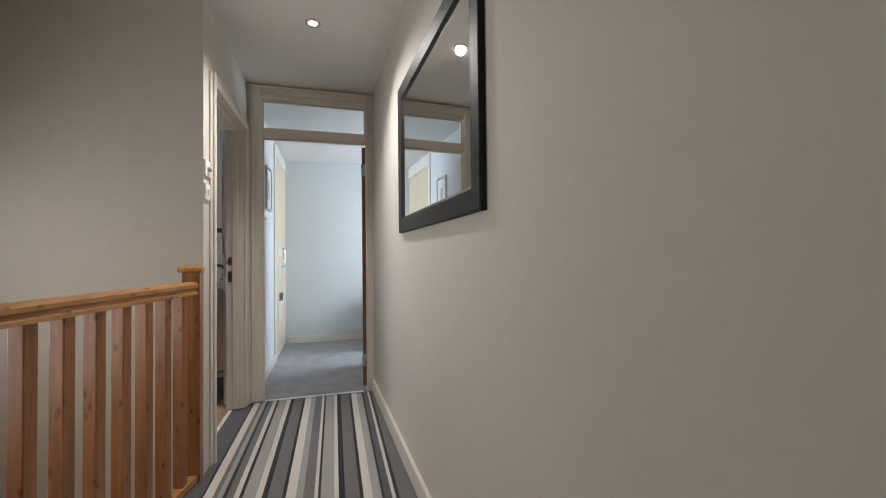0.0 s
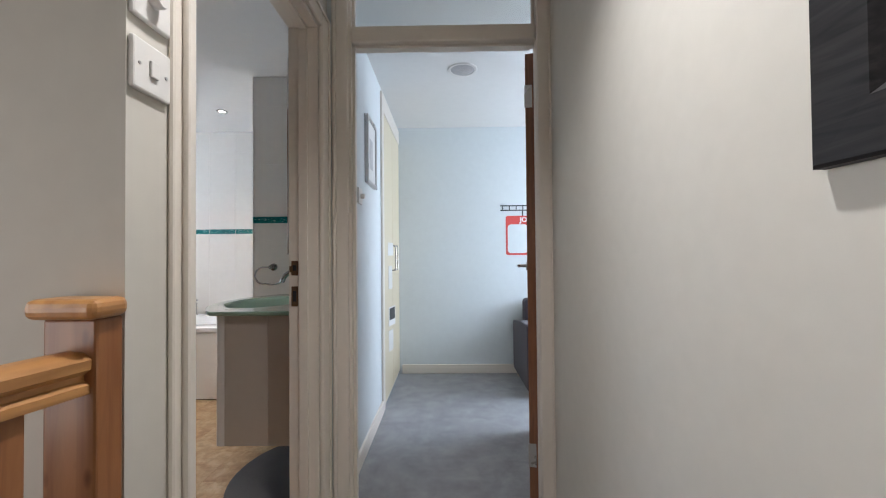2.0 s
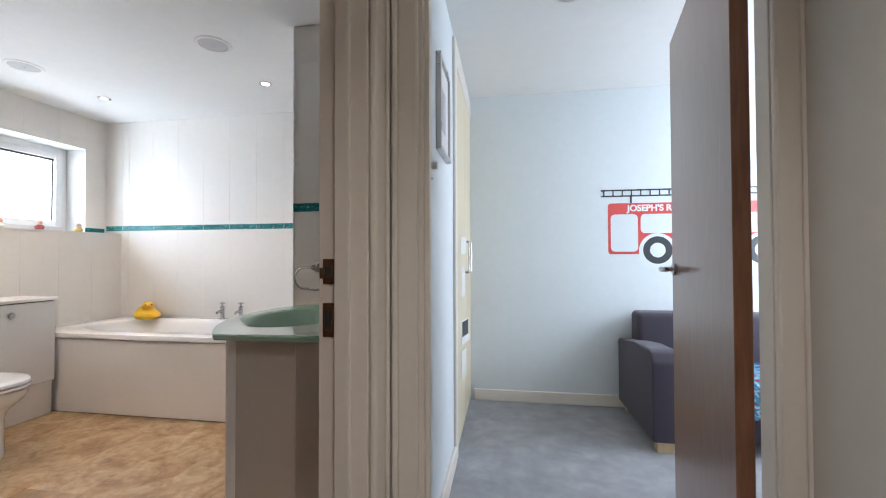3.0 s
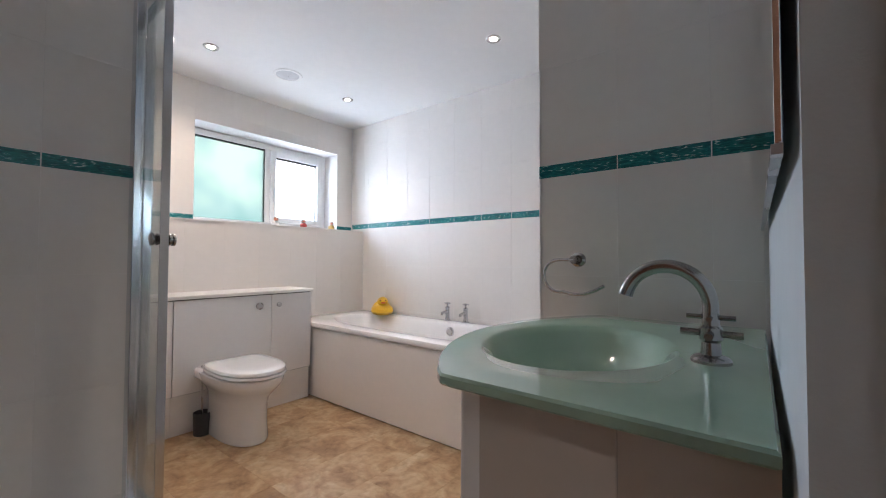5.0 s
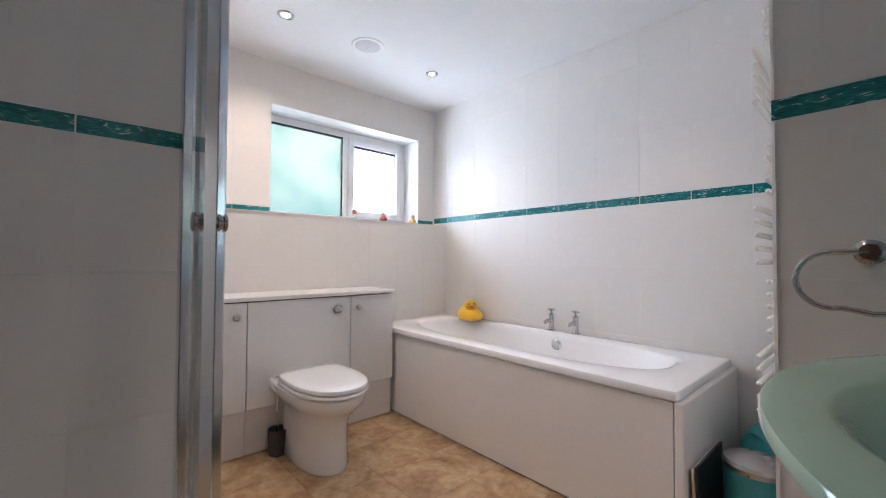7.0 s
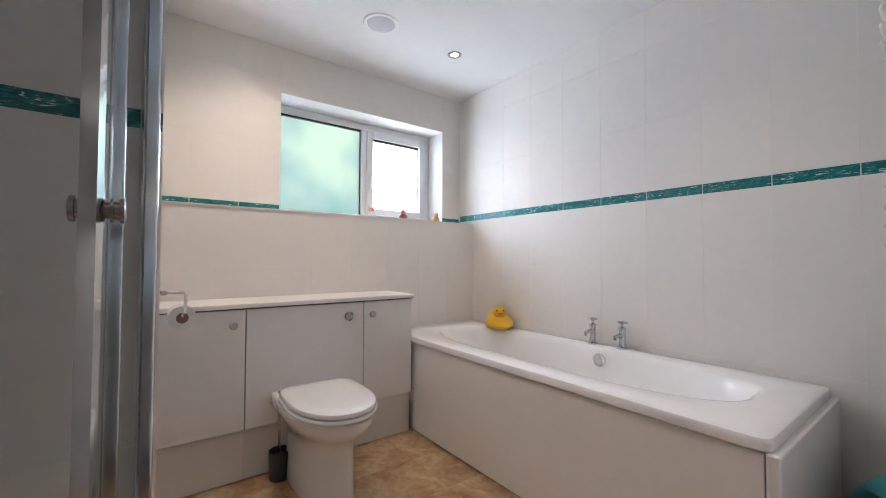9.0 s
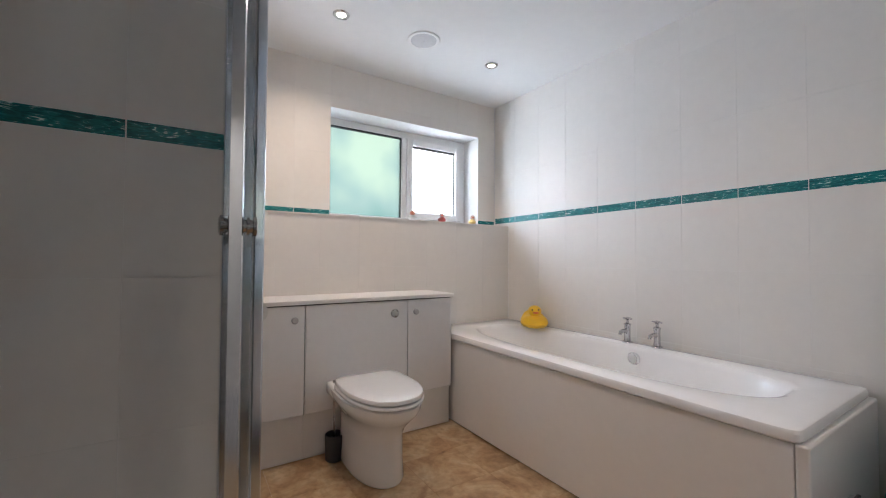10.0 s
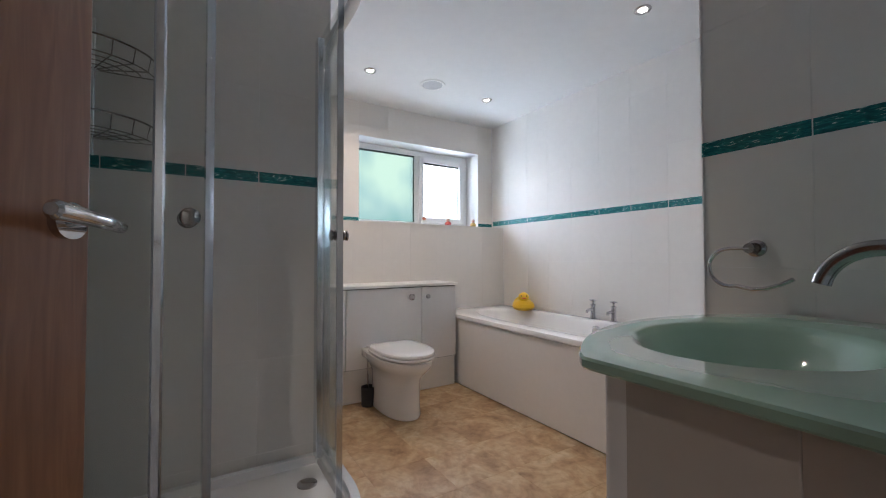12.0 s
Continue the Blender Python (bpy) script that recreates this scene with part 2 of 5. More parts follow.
def basin_glass():
    """Sea-green frosted glass: light soaks in and the top is glossy."""
    m = bpy.data.materials.new("sea_green_frosted_glass")
    m.use_nodes = True
    nt = m.node_tree
    n, l = nt.nodes, nt.links
    b = n["Principled BSDF"]
    tex, geo = n.new("ShaderNodeTexNoise"), n.new("ShaderNodeNewGeometry")
    tex.inputs["Scale"].default_value, tex.inputs["Detail"].default_value = 5, 5
    l.new(geo.outputs["Position"], tex.inputs["Vector"])
    r = ramp(nt, [(0.3, (0.335, 0.495, 0.37)), (0.7, (0.41, 0.565, 0.435))])
    l.new(tex.outputs["Fac"], r.inputs["Fac"])
    l.new(r.outputs[0], b.inputs["Base Color"])
    b.inputs["Subsurface Weight"].default_value = 0.0
    b.inputs["Transmission Weight"].default_value = 0.15
    b.inputs["Roughness"].default_value = 0.12
    b.inputs["Coat Weight"].default_value, b.inputs["Coat Roughness"].default_value = 0.5, 0.04
    return m


def teal_band():
    """Teal glass border tile with wavy raised streaks."""
    m = bpy.data.materials.new("teal_rippled_glass_tile")
    m.use_nodes = True
    nt = m.node_tree
    n, l = nt.nodes, nt.links
    b = n["Principled BSDF"]
    geo, info, off, add = n.new("ShaderNodeNewGeometry"), n.new("ShaderNodeObjectInfo"), n.new("ShaderNodeVectorMath"), n.new("ShaderNodeVectorMath")
    off.operation = "SCALE"
    off.inputs[0].default_value = (2.3, 1.7, 0.9)
    l.new(info.outputs["Random"], off.inputs["Scale"])
    l.new(geo.outputs["Position"], add.inputs[0])
    l.new(off.outputs[0], add.inputs[1])
    mp, w = n.new("ShaderNodeMapping"), n.new("ShaderNodeTexNoise")
    mp.inputs["Scale"].default_value = (16, 16, 85)
    w.inputs["Scale"].default_value, w.inputs["Detail"].default_value, w.inputs["Distortion"].default_value = 1.6, 3, 1.6
    l.new(add.outputs[0], mp.inputs["Vector"])
    l.new(mp.outputs[0], w.inputs["Vector"])
    r = ramp(nt, [(0.35, (0.008, 0.10, 0.11)), (0.55, (0.018, 0.19, 0.195)), (0.63, (0.04, 0.28, 0.27)), (0.67, (0.62, 0.78, 0.74))])
    l.new(w.outputs["Fac"], r.inputs["Fac"])
    l.new(r.outputs[0], b.inputs["Base Color"])
    b.inputs["Roughness"].default_value = 0.12
    bp = n.new("ShaderNodeBump")
    bp.inputs["Strength"].default_value, bp.inputs["Distance"].default_value = 0.5, 0.003
    l.new(w.outputs["Fac"], bp.inputs["Height"])
    l.new(bp.outputs[0], b.inputs["Normal"])
    return m


def striped_carpet():
    """Wool loop carpet in uneven stripes of black, greys and off-white along the landing."""
    m = bpy.data.materials.new("striped_wool_carpet")
    m.use_nodes = True
    nt = m.node_tree
    n, l = nt.nodes, nt.links
    b = n["Principled BSDF"]
    geo, sep, mr = n.new("ShaderNodeNewGeometry"), n.new("ShaderNodeSeparateXYZ"), n.new("ShaderNodeMapRange")
    l.new(geo.outputs["Position"], sep.inputs[0])
    wob = n.new("ShaderNodeTexNoise")
    wob.inputs["Scale"].default_value = 130
    l.new(geo.outputs["Position"], wob.inputs["Vector"])
    ma = n.new("ShaderNodeMath")
    ma.operation, ma.inputs[1].default_value = "MULTIPLY_ADD", 0.008
    l.new(wob.outputs["Fac"], ma.inputs[0])
    l.new(sep.outputs[0], ma.inputs[2])
    mr.inputs["From Min"].default_value, mr.inputs["From Max"].default_value = -0.30, 0.72
    l.new(ma.outputs[0], mr.inputs["Value"])
    r = ramp(nt, [((x + 0.30) / 1.02, c) for x, c in STRIPES], "CONSTANT")
    l.new(mr.outputs[0], r.inputs["Fac"])
    fl, mix = n.new("ShaderNodeTexNoise"), n.new("ShaderNodeMix")
    fl.inputs["Scale"].default_value, fl.inputs["Detail"].default_value = 420, 3
    l.new(geo.outputs["Position"], fl.inputs["Vector"])
    fr = ramp(nt, [(0.3, (0.6, 0.6, 0.6)), (0.7, (1.25, 1.25, 1.25))])
    l.new(fl.outputs["Fac"], fr.inputs["Fac"])
    mix.data_type, mix.blend_type = "RGBA", "MULTIPLY"
    mix.inputs["Factor"].default_value = 1.0
    l.new(r.outputs[0], mix.inputs[6])
    l.new(fr.outputs[0], mix.inputs[7])
    l.new(mix.outputs[2], b.inputs["Base Color"])
    b.inputs["Roughness"].default_value = 0.95
    b.inputs["Sheen Weight"].default_value = 0.2
    bp = n.new("ShaderNodeBump")
    bp.inputs["Strength"].default_value, bp.inputs["Distance"].default_value = 0.8, 0.004
    l.new(fl.outputs["Fac"], bp.inputs["Height"])
    l.new(bp.outputs[0], b.inputs["Normal"])
    return m


def grey_carpet():
    """Cut pile with brushed light and dark patches."""
    m = mat("blue_grey_cut_pile_carpet", (0.27, 0.27, 0.285), 0.95, vary=0.10, scale=40, bump=1.0, bump_scale=320, sheen=0.3)
    nt = m.node_tree
    hsv = next(n for n in nt.nodes if n.type == "HUE_SAT")
    geo, tex = nt.nodes.new("ShaderNodeNewGeometry"), nt.nodes.new("ShaderNodeTexNoise")
    tex.inputs["Scale"].default_value, tex.inputs["Detail"].default_value, tex.inputs["Distortion"].default_value = 6.5, 7, 0.2
    tex.inputs["Roughness"].default_value = 0.68
    nt.links.new(geo.outputs["Position"], tex.inputs["Vector"])
    r = ramp(nt, [(0.32, (0.20, 0.20, 0.212)), (0.52, (0.265, 0.265, 0.278)), (0.7, (0.33, 0.33, 0.342))])
    nt.links.new(tex.outputs["Fac"], r.inputs["Fac"])
    nt.links.new(r.outputs[0], hsv.inputs["Color"])
    return m


def stone_floor():
    """Tan stone-look floor tile: mottled cream, tan and brown patches."""
    m = bpy.data.materials.new("tan_mottled_stone_tile")
    m.use_nodes = True
    nt = m.node_tree
    n, l = nt.nodes, nt.links
    b = n["Principled BSDF"]
    geo, info, off, add = n.new("ShaderNodeNewGeometry"), n.new("ShaderNodeObjectInfo"), n.new("ShaderNodeVectorMath"), n.new("ShaderNodeVectorMath")
    off.operation = "SCALE"
    off.inputs[0].default_value = (4.3, 6.1, 2.2)
    l.new(info.outputs["Random"], off.inputs["Scale"])
    l.new(geo.outputs["Position"], add.inputs[0])
    l.new(off.outputs[0], add.inputs[1])
    a, c = n.new("ShaderNodeTexNoise"), n.new("ShaderNodeTexNoise")
    a.inputs["Scale"].default_value, a.inputs["Detail"].default_value, a.inputs["Distortion"].default_value = 5.5, 7, 0.8
    a.inputs["Roughness"].default_value = 0.65
    c.inputs["Scale"].default_value, c.inputs["Detail"].default_value = 28, 6
    l.new(add.outputs[0], a.inputs["Vector"])
    l.new(add.outputs[0], c.inputs["Vector"])
    r = ramp(nt, [(0.30, (0.27, 0.15, 0.068)), (0.45, (0.44, 0.275, 0.14)), (0.58, (0.54, 0.38, 0.215)), (0.72, (0.62, 0.48, 0.31))])
    l.new(a.outputs["Fac"], r.inputs["Fac"])
    s = ramp(nt, [(0.35, (0.72, 0.68, 0.62)), (0.55, (1, 1, 1))])
    l.new(c.outputs["Fac"], s.inputs["Fac"])
    mix = n.new("ShaderNodeMix")
    mix.data_type, mix.blend_type = "RGBA", "MULTIPLY"
    mix.inputs["Factor"].default_value = 0.7
    l.new(r.outputs[0], mix.inputs[6])
    l.new(s.outputs[0], mix.inputs[7])
    l.new(mix.outputs[2], b.inputs["Base Color"])
    b.inputs["Roughness"].default_value = 0.42
    bp = n.new("ShaderNodeBump")
    bp.inputs["Strength"].default_value, bp.inputs["Distance"].default_value = 0.2, 0.002
    l.new(c.outputs["Fac"], bp.inputs["Height"])
    l.new(bp.outputs[0], b.inputs["Normal"])
    return m


K, W_, L, G1, G2 = (0.012, 0.012, 0.016), (0.80, 0.74, 0.68), (0.44, 0.42, 0.40), (0.19, 0.18, 0.18), (0.11, 0.11, 0.12)
STRIPES = [(-0.300, G2), (-0.207, K), (-0.194, W_), (-0.153, G1), (-0.136, L), (-0.111, K), (-0.095, G1), (-0.062, W_), (-0.041, K), (-0.024, L), (0.034, W_), (0.059, K), (0.084, G1), (0.150, K), (0.163, W_), (0.208, L), (0.241, G1), (0.287, W_), (0.305, K), (0.314, L), (0.374, W_), (0.395, K), (0.424, G1), (0.486, K), (0.503, W_), (0.544, L), (0.582, K), (0.594, G2), (0.627, W_), (0.644, K), (0.660, G1)]
# the left pane's dark green tint holds the garden light seen through it
FROST, FROST_GARDEN_TINT, BASIN, BAND, CARPET, GREY_CARPET, STONE = frosted("frosted_window_glass", (0.7, 0.7, 0.7)), frosted("obscure_glass_tinted_for_garden_light", (0.043, 0.055, 0.042)), basin_glass(), teal_band(), striped_carpet(), grey_carpet(), stone_floor()

# ---- shapes ----
ORIGIN = {}


def thing(name, at, label, category, group="", kind=""):
    ob = new(name)
    ob.location = at
    ORIGIN[ob.name] = Vector(at)
    return tagged(ob, label, category, group, kind)


def part(name, bm, material, parent=None, label="", smooth=False):
    """One mesh object from a bmesh in world metres, under a thing or a part."""
    if parent is not None:
        bmesh.ops.translate(bm, verts=bm.verts, vec=-ORIGIN.get(parent.name, Vector()))
    bmesh.ops.recalc_face_normals(bm, faces=bm.faces)
    me = bpy.data.meshes.new(name)
    if smooth:
        for f in bm.faces:
            f.smooth = True
        for e in bm.edges:
            e.smooth = len(e.link_faces) == 2 and e.calc_face_angle(0) < 0.6
    bm.to_mesh(me)
    bm.free()
    me.materials.append(material)
    ob = new(name, me)
    if parent is not None:
        ob.parent = parent
        ORIGIN[ob.name] = ORIGIN.get(parent.name, Vector())
    if label:
        tagged(ob, label)
    return ob


def structure(name, bm, material, label, category, smooth=False):
    return tagged(part(name, bm, material, smooth=smooth), label, category, kind="structure")


def box(x0, x1, y0, y1, z0, z1, bevel=0.0, bm=None, turn=None, segments=2):
    out = bm or bmesh.new()
    part_bm = bmesh.new()
    bmesh.ops.create_cube(part_bm, size=1)
    bmesh.ops.scale(part_bm, vec=(abs(x1 - x0), abs(y1 - y0), abs(z1 - z0)), verts=part_bm.verts)
    if bevel:
        bmesh.ops.bevel(part_bm, geom=part_bm.edges, offset=bevel, segments=segments, profile=0.5, affect="EDGES")
    bmesh.ops.translate(part_bm, verts=part_bm.verts, vec=((x0 + x1) / 2, (y0 + y1) / 2, (z0 + z1) / 2))
    if turn is not None:
        bmesh.ops.transform(part_bm, matrix=turn, verts=part_bm.verts)
    return joined(out, part_bm)


def joined(out, piece):
    me = bpy.data.meshes.new("tmp")
    piece.to_mesh(me)
    piece.free()
    out.from_mesh(me)
    bpy.data.meshes.remove(me)
    return out


def loft(rings, cap_first=True, cap_last=True, bm=None):
    """Skin over rings of points, each with the same count."""
    bm = bm or bmesh.new()
    rows = [[bm.verts.new(p) for p in ring] for ring in rings]
    n = len(rows[0])
    for a, b in zip(rows, rows[1:]):
        for i in range(n):
            bm.faces.new((a[i], a[(i + 1) % n], b[(i + 1) % n], b[i]))
    if cap_first:
        bm.faces.new(rows[0][::-1])
    if cap_last:
        bm.faces.new(rows[-1])
    return bm


def oval(cx, cy, z, rx, ry, power=2.0, n=48):
    ring = []
    for i in range(n):
        a = 2 * math.pi * i / n
        c, s = math.cos(a), math.sin(a)
        ring.append((cx + rx * math.copysign(abs(c) ** (2 / power), c), cy + ry * math.copysign(abs(s) ** (2 / power), s), z))
    return ring


def lathe(profile, at, axis="z", n=24, bm=None):
    """Turn (radius, height) pairs about an axis through a point."""
    rings = []
    for r, h in profile:
        ring = []
        for i in range(n):
            a = 2 * math.pi * i / n
            u, v = r * math.cos(a), r * math.sin(a)
            p = {"z": (u, v, h), "x": (h, u, v), "y": (u, h, v)}[axis]
            ring.append(tuple(c + d for c, d in zip(at, p)))
        rings.append(ring)
    return loft(rings, bm=bm)


def tube(points, radius, n=10, bm=None):
    """A round bar along points; radius is a number or one for each point."""
    pts = [Vector(p) for p in points]
    rings = []
    up = Vector((0.13, 0.21, 0.97))
    for i, p in enumerate(pts):
        d = (pts[min(i + 1, len(pts) - 1)] - pts[max(i - 1, 0)]).normalized()
        u = d.cross(up)
        u = (u if u.length > 0.05 else d.cross(Vector((1, 0, 0)))).normalized()
        v = d.cross(u)
        r = radius[i] if isinstance(radius, (list, tuple)) else radius
        rings.append([tuple(p + r * (math.cos(2 * math.pi * k / n) * u + math.sin(2 * math.pi * k / n) * v)) for k in range(n)])
    return loft(rings, bm=bm)


def arc(cx, cy, r, a0, a1, n=12):
    return [(cx + r * math.cos(radians(a0 + (a1 - a0) * i / n)), cy + r * math.sin(radians(a0 + (a1 - a0) * i / n))) for i in range(n + 1)]


def sheet(line, thickness, z0, z1, bm=None):
    """An upright sheet of a given thickness along a line in plan."""
    left, right = [], []
    for i, p in enumerate(line):
        a, b = Vector(line[max(i - 1, 0)]), Vector(line[min(i + 1, len(line) - 1)])
        d = (b - a).normalized() * thickness / 2
        left.append((p[0] - d.y, p[1] + d.x))
        right.append((p[0] + d.y, p[1] - d.x))
    outline = left + right[::-1]
    return loft([[(*p, z0) for p in outline], [(*p, z1) for p in outline]], bm=bm)


def slab(outline, z0, z1, bevel=0.0, n_bevel=3):
    """A flat plate from an outline in plan, with rounded upper and lower edges."""
    cx = sum(p[0] for p in outline) / len(outline)
    cy = sum(p[1] for p in outline) / len(outline)

    def inset(k):
        out = []
        for x, y in outline:
            d = math.hypot(x - cx, y - cy)
            f = (d - k) / d
            out.append((cx + (x - cx) * f, cy + (y - cy) * f))
        return out
    rings = []
    if bevel:
        for i in range(n_bevel + 1):
            a = math.pi / 2 * i / n_bevel
            rings.append([(*p, z0 + bevel * (1 - math.cos(a))) for p in inset(bevel * (1 - math.sin(a)))])
        for i in range(n_bevel + 1):
            a = math.pi / 2 * i / n_bevel
            rings.append([(*p, z1 - bevel + bevel * math.sin(a)) for p in inset(bevel * (1 - math.cos(a)))])
    else:
        rings = [[(*p, z0) for p in outline], [(*p, z1) for p in outline]]
    return loft(rings)

# ---- the setting ----
HALL_X0, HALL_X1, BED_Y = -0.25, 0.715, 3.735      # landing walls, hall face of the bedroom wall
BATH_X1, BATH_Y1, BATH_X0 = -0.42, 5.865, -3.555   # bathroom walls
LEDGE_X, LEDGE_Z, SHOWER_X, SHOWER_Y = -3.382, 1.297, -2.22, 3.02
PIER_X, PIER_Y = -1.055, 4.706
BED_X0, BED_X1, BED_Y1 = -0.22, 2.75, 5.794
H_HALL, H_BATH, H_BED = 2.40, 2.31, 2.30
EAST = Matrix.Translation((0.684, BED_Y, 0)) @ Matrix.Rotation(radians(2.5), 4, "Z")   # the landing widens away from the bedroom
NX, NY = -0.285, 2.674                                                                 # newel post
STAIR = Matrix.Translation((NX, NY, 0)) @ Matrix.Rotation(radians(-10.8), 4, "Z")      # stair edge, running back from the newel
EDGE = [tuple((STAIR @ Vector((0.03, y, 0)))[:2]) for y in (-0.02, -4.0)]
FLANK = [tuple((EAST @ Vector((0.05, y, 0)))[:2]) for y in (-0.04, -4.98)]

structure("floor_landing", slab([(FLANK[0][0], BED_Y), (-0.26, BED_Y), (-0.26, 2.69), EDGE[0], EDGE[1], FLANK[1]], -0.24, -0.014), BEECH, "timber landing floor under the carpet", "floor")
structure("landing_carpet", slab([FLANK[0], (-0.255, BED_Y - 0.03), (-0.255, 2.69), EDGE[0], EDGE[1], FLANK[1]], -0.014, 0.0, 0.004), CARPET, "striped black, grey and off-white carpet on the landing", "carpet")
structure("carpet_doorway", box(-0.325, -0.255, 2.86, 3.62, -0.014, -0.001, 0.003), CARPET, "striped carpet running into the bathroom doorway", "carpet")
structure("floor_bedroom", box(BED_X0, BED_X1, BED_Y - 0.01, BED_Y1, -0.2, 0.0), GREY_CARPET, "blue-grey cut pile carpet in the bedroom", "floor")
structure("floor_bathroom", box(-3.8, -0.325, 2.70, 5.95, -0.2, -0.004), GROUT, "bathroom sub-floor with dark joints", "floor")
structure("threshold_bedroom", box(-0.15, 0.625, BED_Y - 0.035, BED_Y - 0.004, 0.0, 0.006, 0.002), ALU, "silver metal carpet bar in the bedroom doorway", "threshold")

structure("wall_landing_east", box(0.0, 0.12, -5.05, 0.06, -0.24, 2.5, turn=EAST), PAINT_HALL, "warm grey painted landing wall", "wall")
structure("wall_landing_back", box(-1.5, 1.1, -1.3, -1.2, -2.7, 2.5), PAINT_HALL, "warm grey painted wall behind the landing", "wall")
structure("wall_stairwell_end", box(-1.5, BATH_X1 + 0.05, 2.693, 2.80, -2.7, 2.5), PAINT_HALL, "warm grey painted wall at the end of the stairwell", "wall")
structure("wall_stairwell_side", box(-1.6, -1.5, -1.3, 2.80, -2.7, 2.5), PAINT_HALL, "warm grey painted stairwell side wall", "wall")
structure("floor_stairwell", box(-1.5, 1.1, -1.2, 2.693, -2.8, -2.7), GREY_CARPET, "carpeted floor below the stairwell", "floor")
structure("wall_under_landing", box(0.02, 0.12, -3.9, 0.0, -2.7, -0.24, turn=STAIR), PAINT_HALL, "painted wall under the landing edge", "wall")
w = box(BATH_X1 + 0.05, HALL_X0, 2.693, 2.823, -0.24, 2.5)
box(BATH_X1 + 0.05, HALL_X0, 3.645, BED_Y, -0.24, 2.5, bm=w)
box(BATH_X1 + 0.05, HALL_X0, 2.823, 3.645, 2.03, 2.5, bm=w)
structure("wall_landing_west", w, PAINT_HALL, "warm grey painted wall with the bathroom doorway", "wall")
w = box(BATH_X1 + 0.008, BED_X0, BED_Y, BATH_Y1, -0.2, 2.5)
structure("wall_bedroom_west", w, PAINT_BED, "pale blue wall between bedroom and bathroom", "wall")
w = box(BED_X0, -0.19, BED_Y, 3.83, -0.2, 2.5)
box(0.672, HALL_X1, BED_Y, 3.83, -0.2, 2.5, bm=w)
box(-0.19, 0.672, BED_Y, 3.83, 2.33, 2.5, bm=w)
structure("wall_bedroom_door", w, PAINT_HALL, "painted wall round the bedroom door frame", "wall")
structure("wall_bedroom_south", box(HALL_X1 + 0.12, BED_X1, BED_Y, 3.83, -0.2, 2.5), PAINT_BED, "pale blue bedroom wall", "wall")
structure("wall_bedroom_north", box(BED_X0, BED_X1 + 0.1, BED_Y1, BED_Y1 + 0.07, -0.2, 2.5), PAINT_BED, "pale blue bedroom wall with a vinyl picture", "wall")
w = box(BED_X1, BED_X1 + 0.1, BED_Y, 3.95, -0.2, 2.5)
box(BED_X1, BED_X1 + 0.1, 5.55, BED_Y1, -0.2, 2.5, bm=w)
box(BED_X1, BED_X1 + 0.1, 3.95, 5.55, -0.2, 0.95, bm=w)
box(BED_X1, BED_X1 + 0.1, 3.95, 5.55, 2.12, 2.5, bm=w)
structure("wall_bedroom_east", w, PAINT_BED, "pale blue bedroom wall with the window", "wall")

structure("wall_bath_pier", box(PIER_X + 0.008, BATH_X1 + 0.008, PIER_Y + 0.008, BATH_Y1, -0.1, 2.4), GROUT, "tiled pier beside the bath", "wall")
structure("wall_bath_north", box(-3.9, BATH_X1 + 0.008, BATH_Y1 + 0.008, BATH_Y1 + 0.1, -0.1, 2.4), GROUT, "tiled bathroom wall along the bath", "wall")
structure("wall_shower_side", box(-3.9, SHOWER_X - 0.008, 2.80, 3.852, -0.1, 2.4), GROUT, "tiled block beside the shower", "wall")
structure("wall_shower_back", box(SHOWER_X - 0.008, -1.27, 2.80, SHOWER_Y - 0.008, -0.1, 2.4), GROUT, "tiled wall at the back of the shower", "wall")
structure("wall_bath_south", box(-1.27, BATH_X1, 2.80, 2.83, -0.1, 2.4), PAINT_BATH, "white painted bathroom wall behind the door", "wall")
structure("wall_bath_ledge", box(BATH_X0 - 0.008, LEDGE_X - 0.008, 3.852, BATH_Y1 + 0.008, -0.1, LEDGE_Z - 0.008), GROUT, "tiled boxed-in ledge below the window", "wall")
WY0, WY1, WZ0, WZ1 = 4.471, 5.694, LEDGE_Z, 2.028
w = box(-3.90, BATH_X0 - 0.008, 3.852, WY0, -0.1, 2.4)
box(-3.90, BATH_X0 - 0.008, WY1, BATH_Y1 + 0.1, -0.1, 2.4, bm=w)
box(-3.90, BATH_X0 - 0.008, WY0, WY1, -0.1, WZ0, bm=w)
box(-3.90, BATH_X0 - 0.008, WY0, WY1, WZ1, 2.4, bm=w)
structure("wall_bath_window", w, PAINT_BATH, "bathroom outside wall with the window opening", "wall")

structure("ceiling_landing", box(-1.6, 1.15, -1.3, BED_Y, H_HALL, 2.52), PAINT_CEIL, "white painted landing ceiling", "ceiling")
structure("ceiling_bedroom", box(BED_X0, BED_X1 + 0.1, 3.83, BED_Y1 + 0.07, H_BED, 2.52), PAINT_CEIL, "white painted bedroom ceiling", "ceiling")
structure("ceiling_bathroom", box(-3.9, BATH_X1 + 0.008, 2.80, BATH_Y1 + 0.1, H_BATH, 2.42), PAINT_CEIL, "white painted bathroom ceiling", "ceiling")

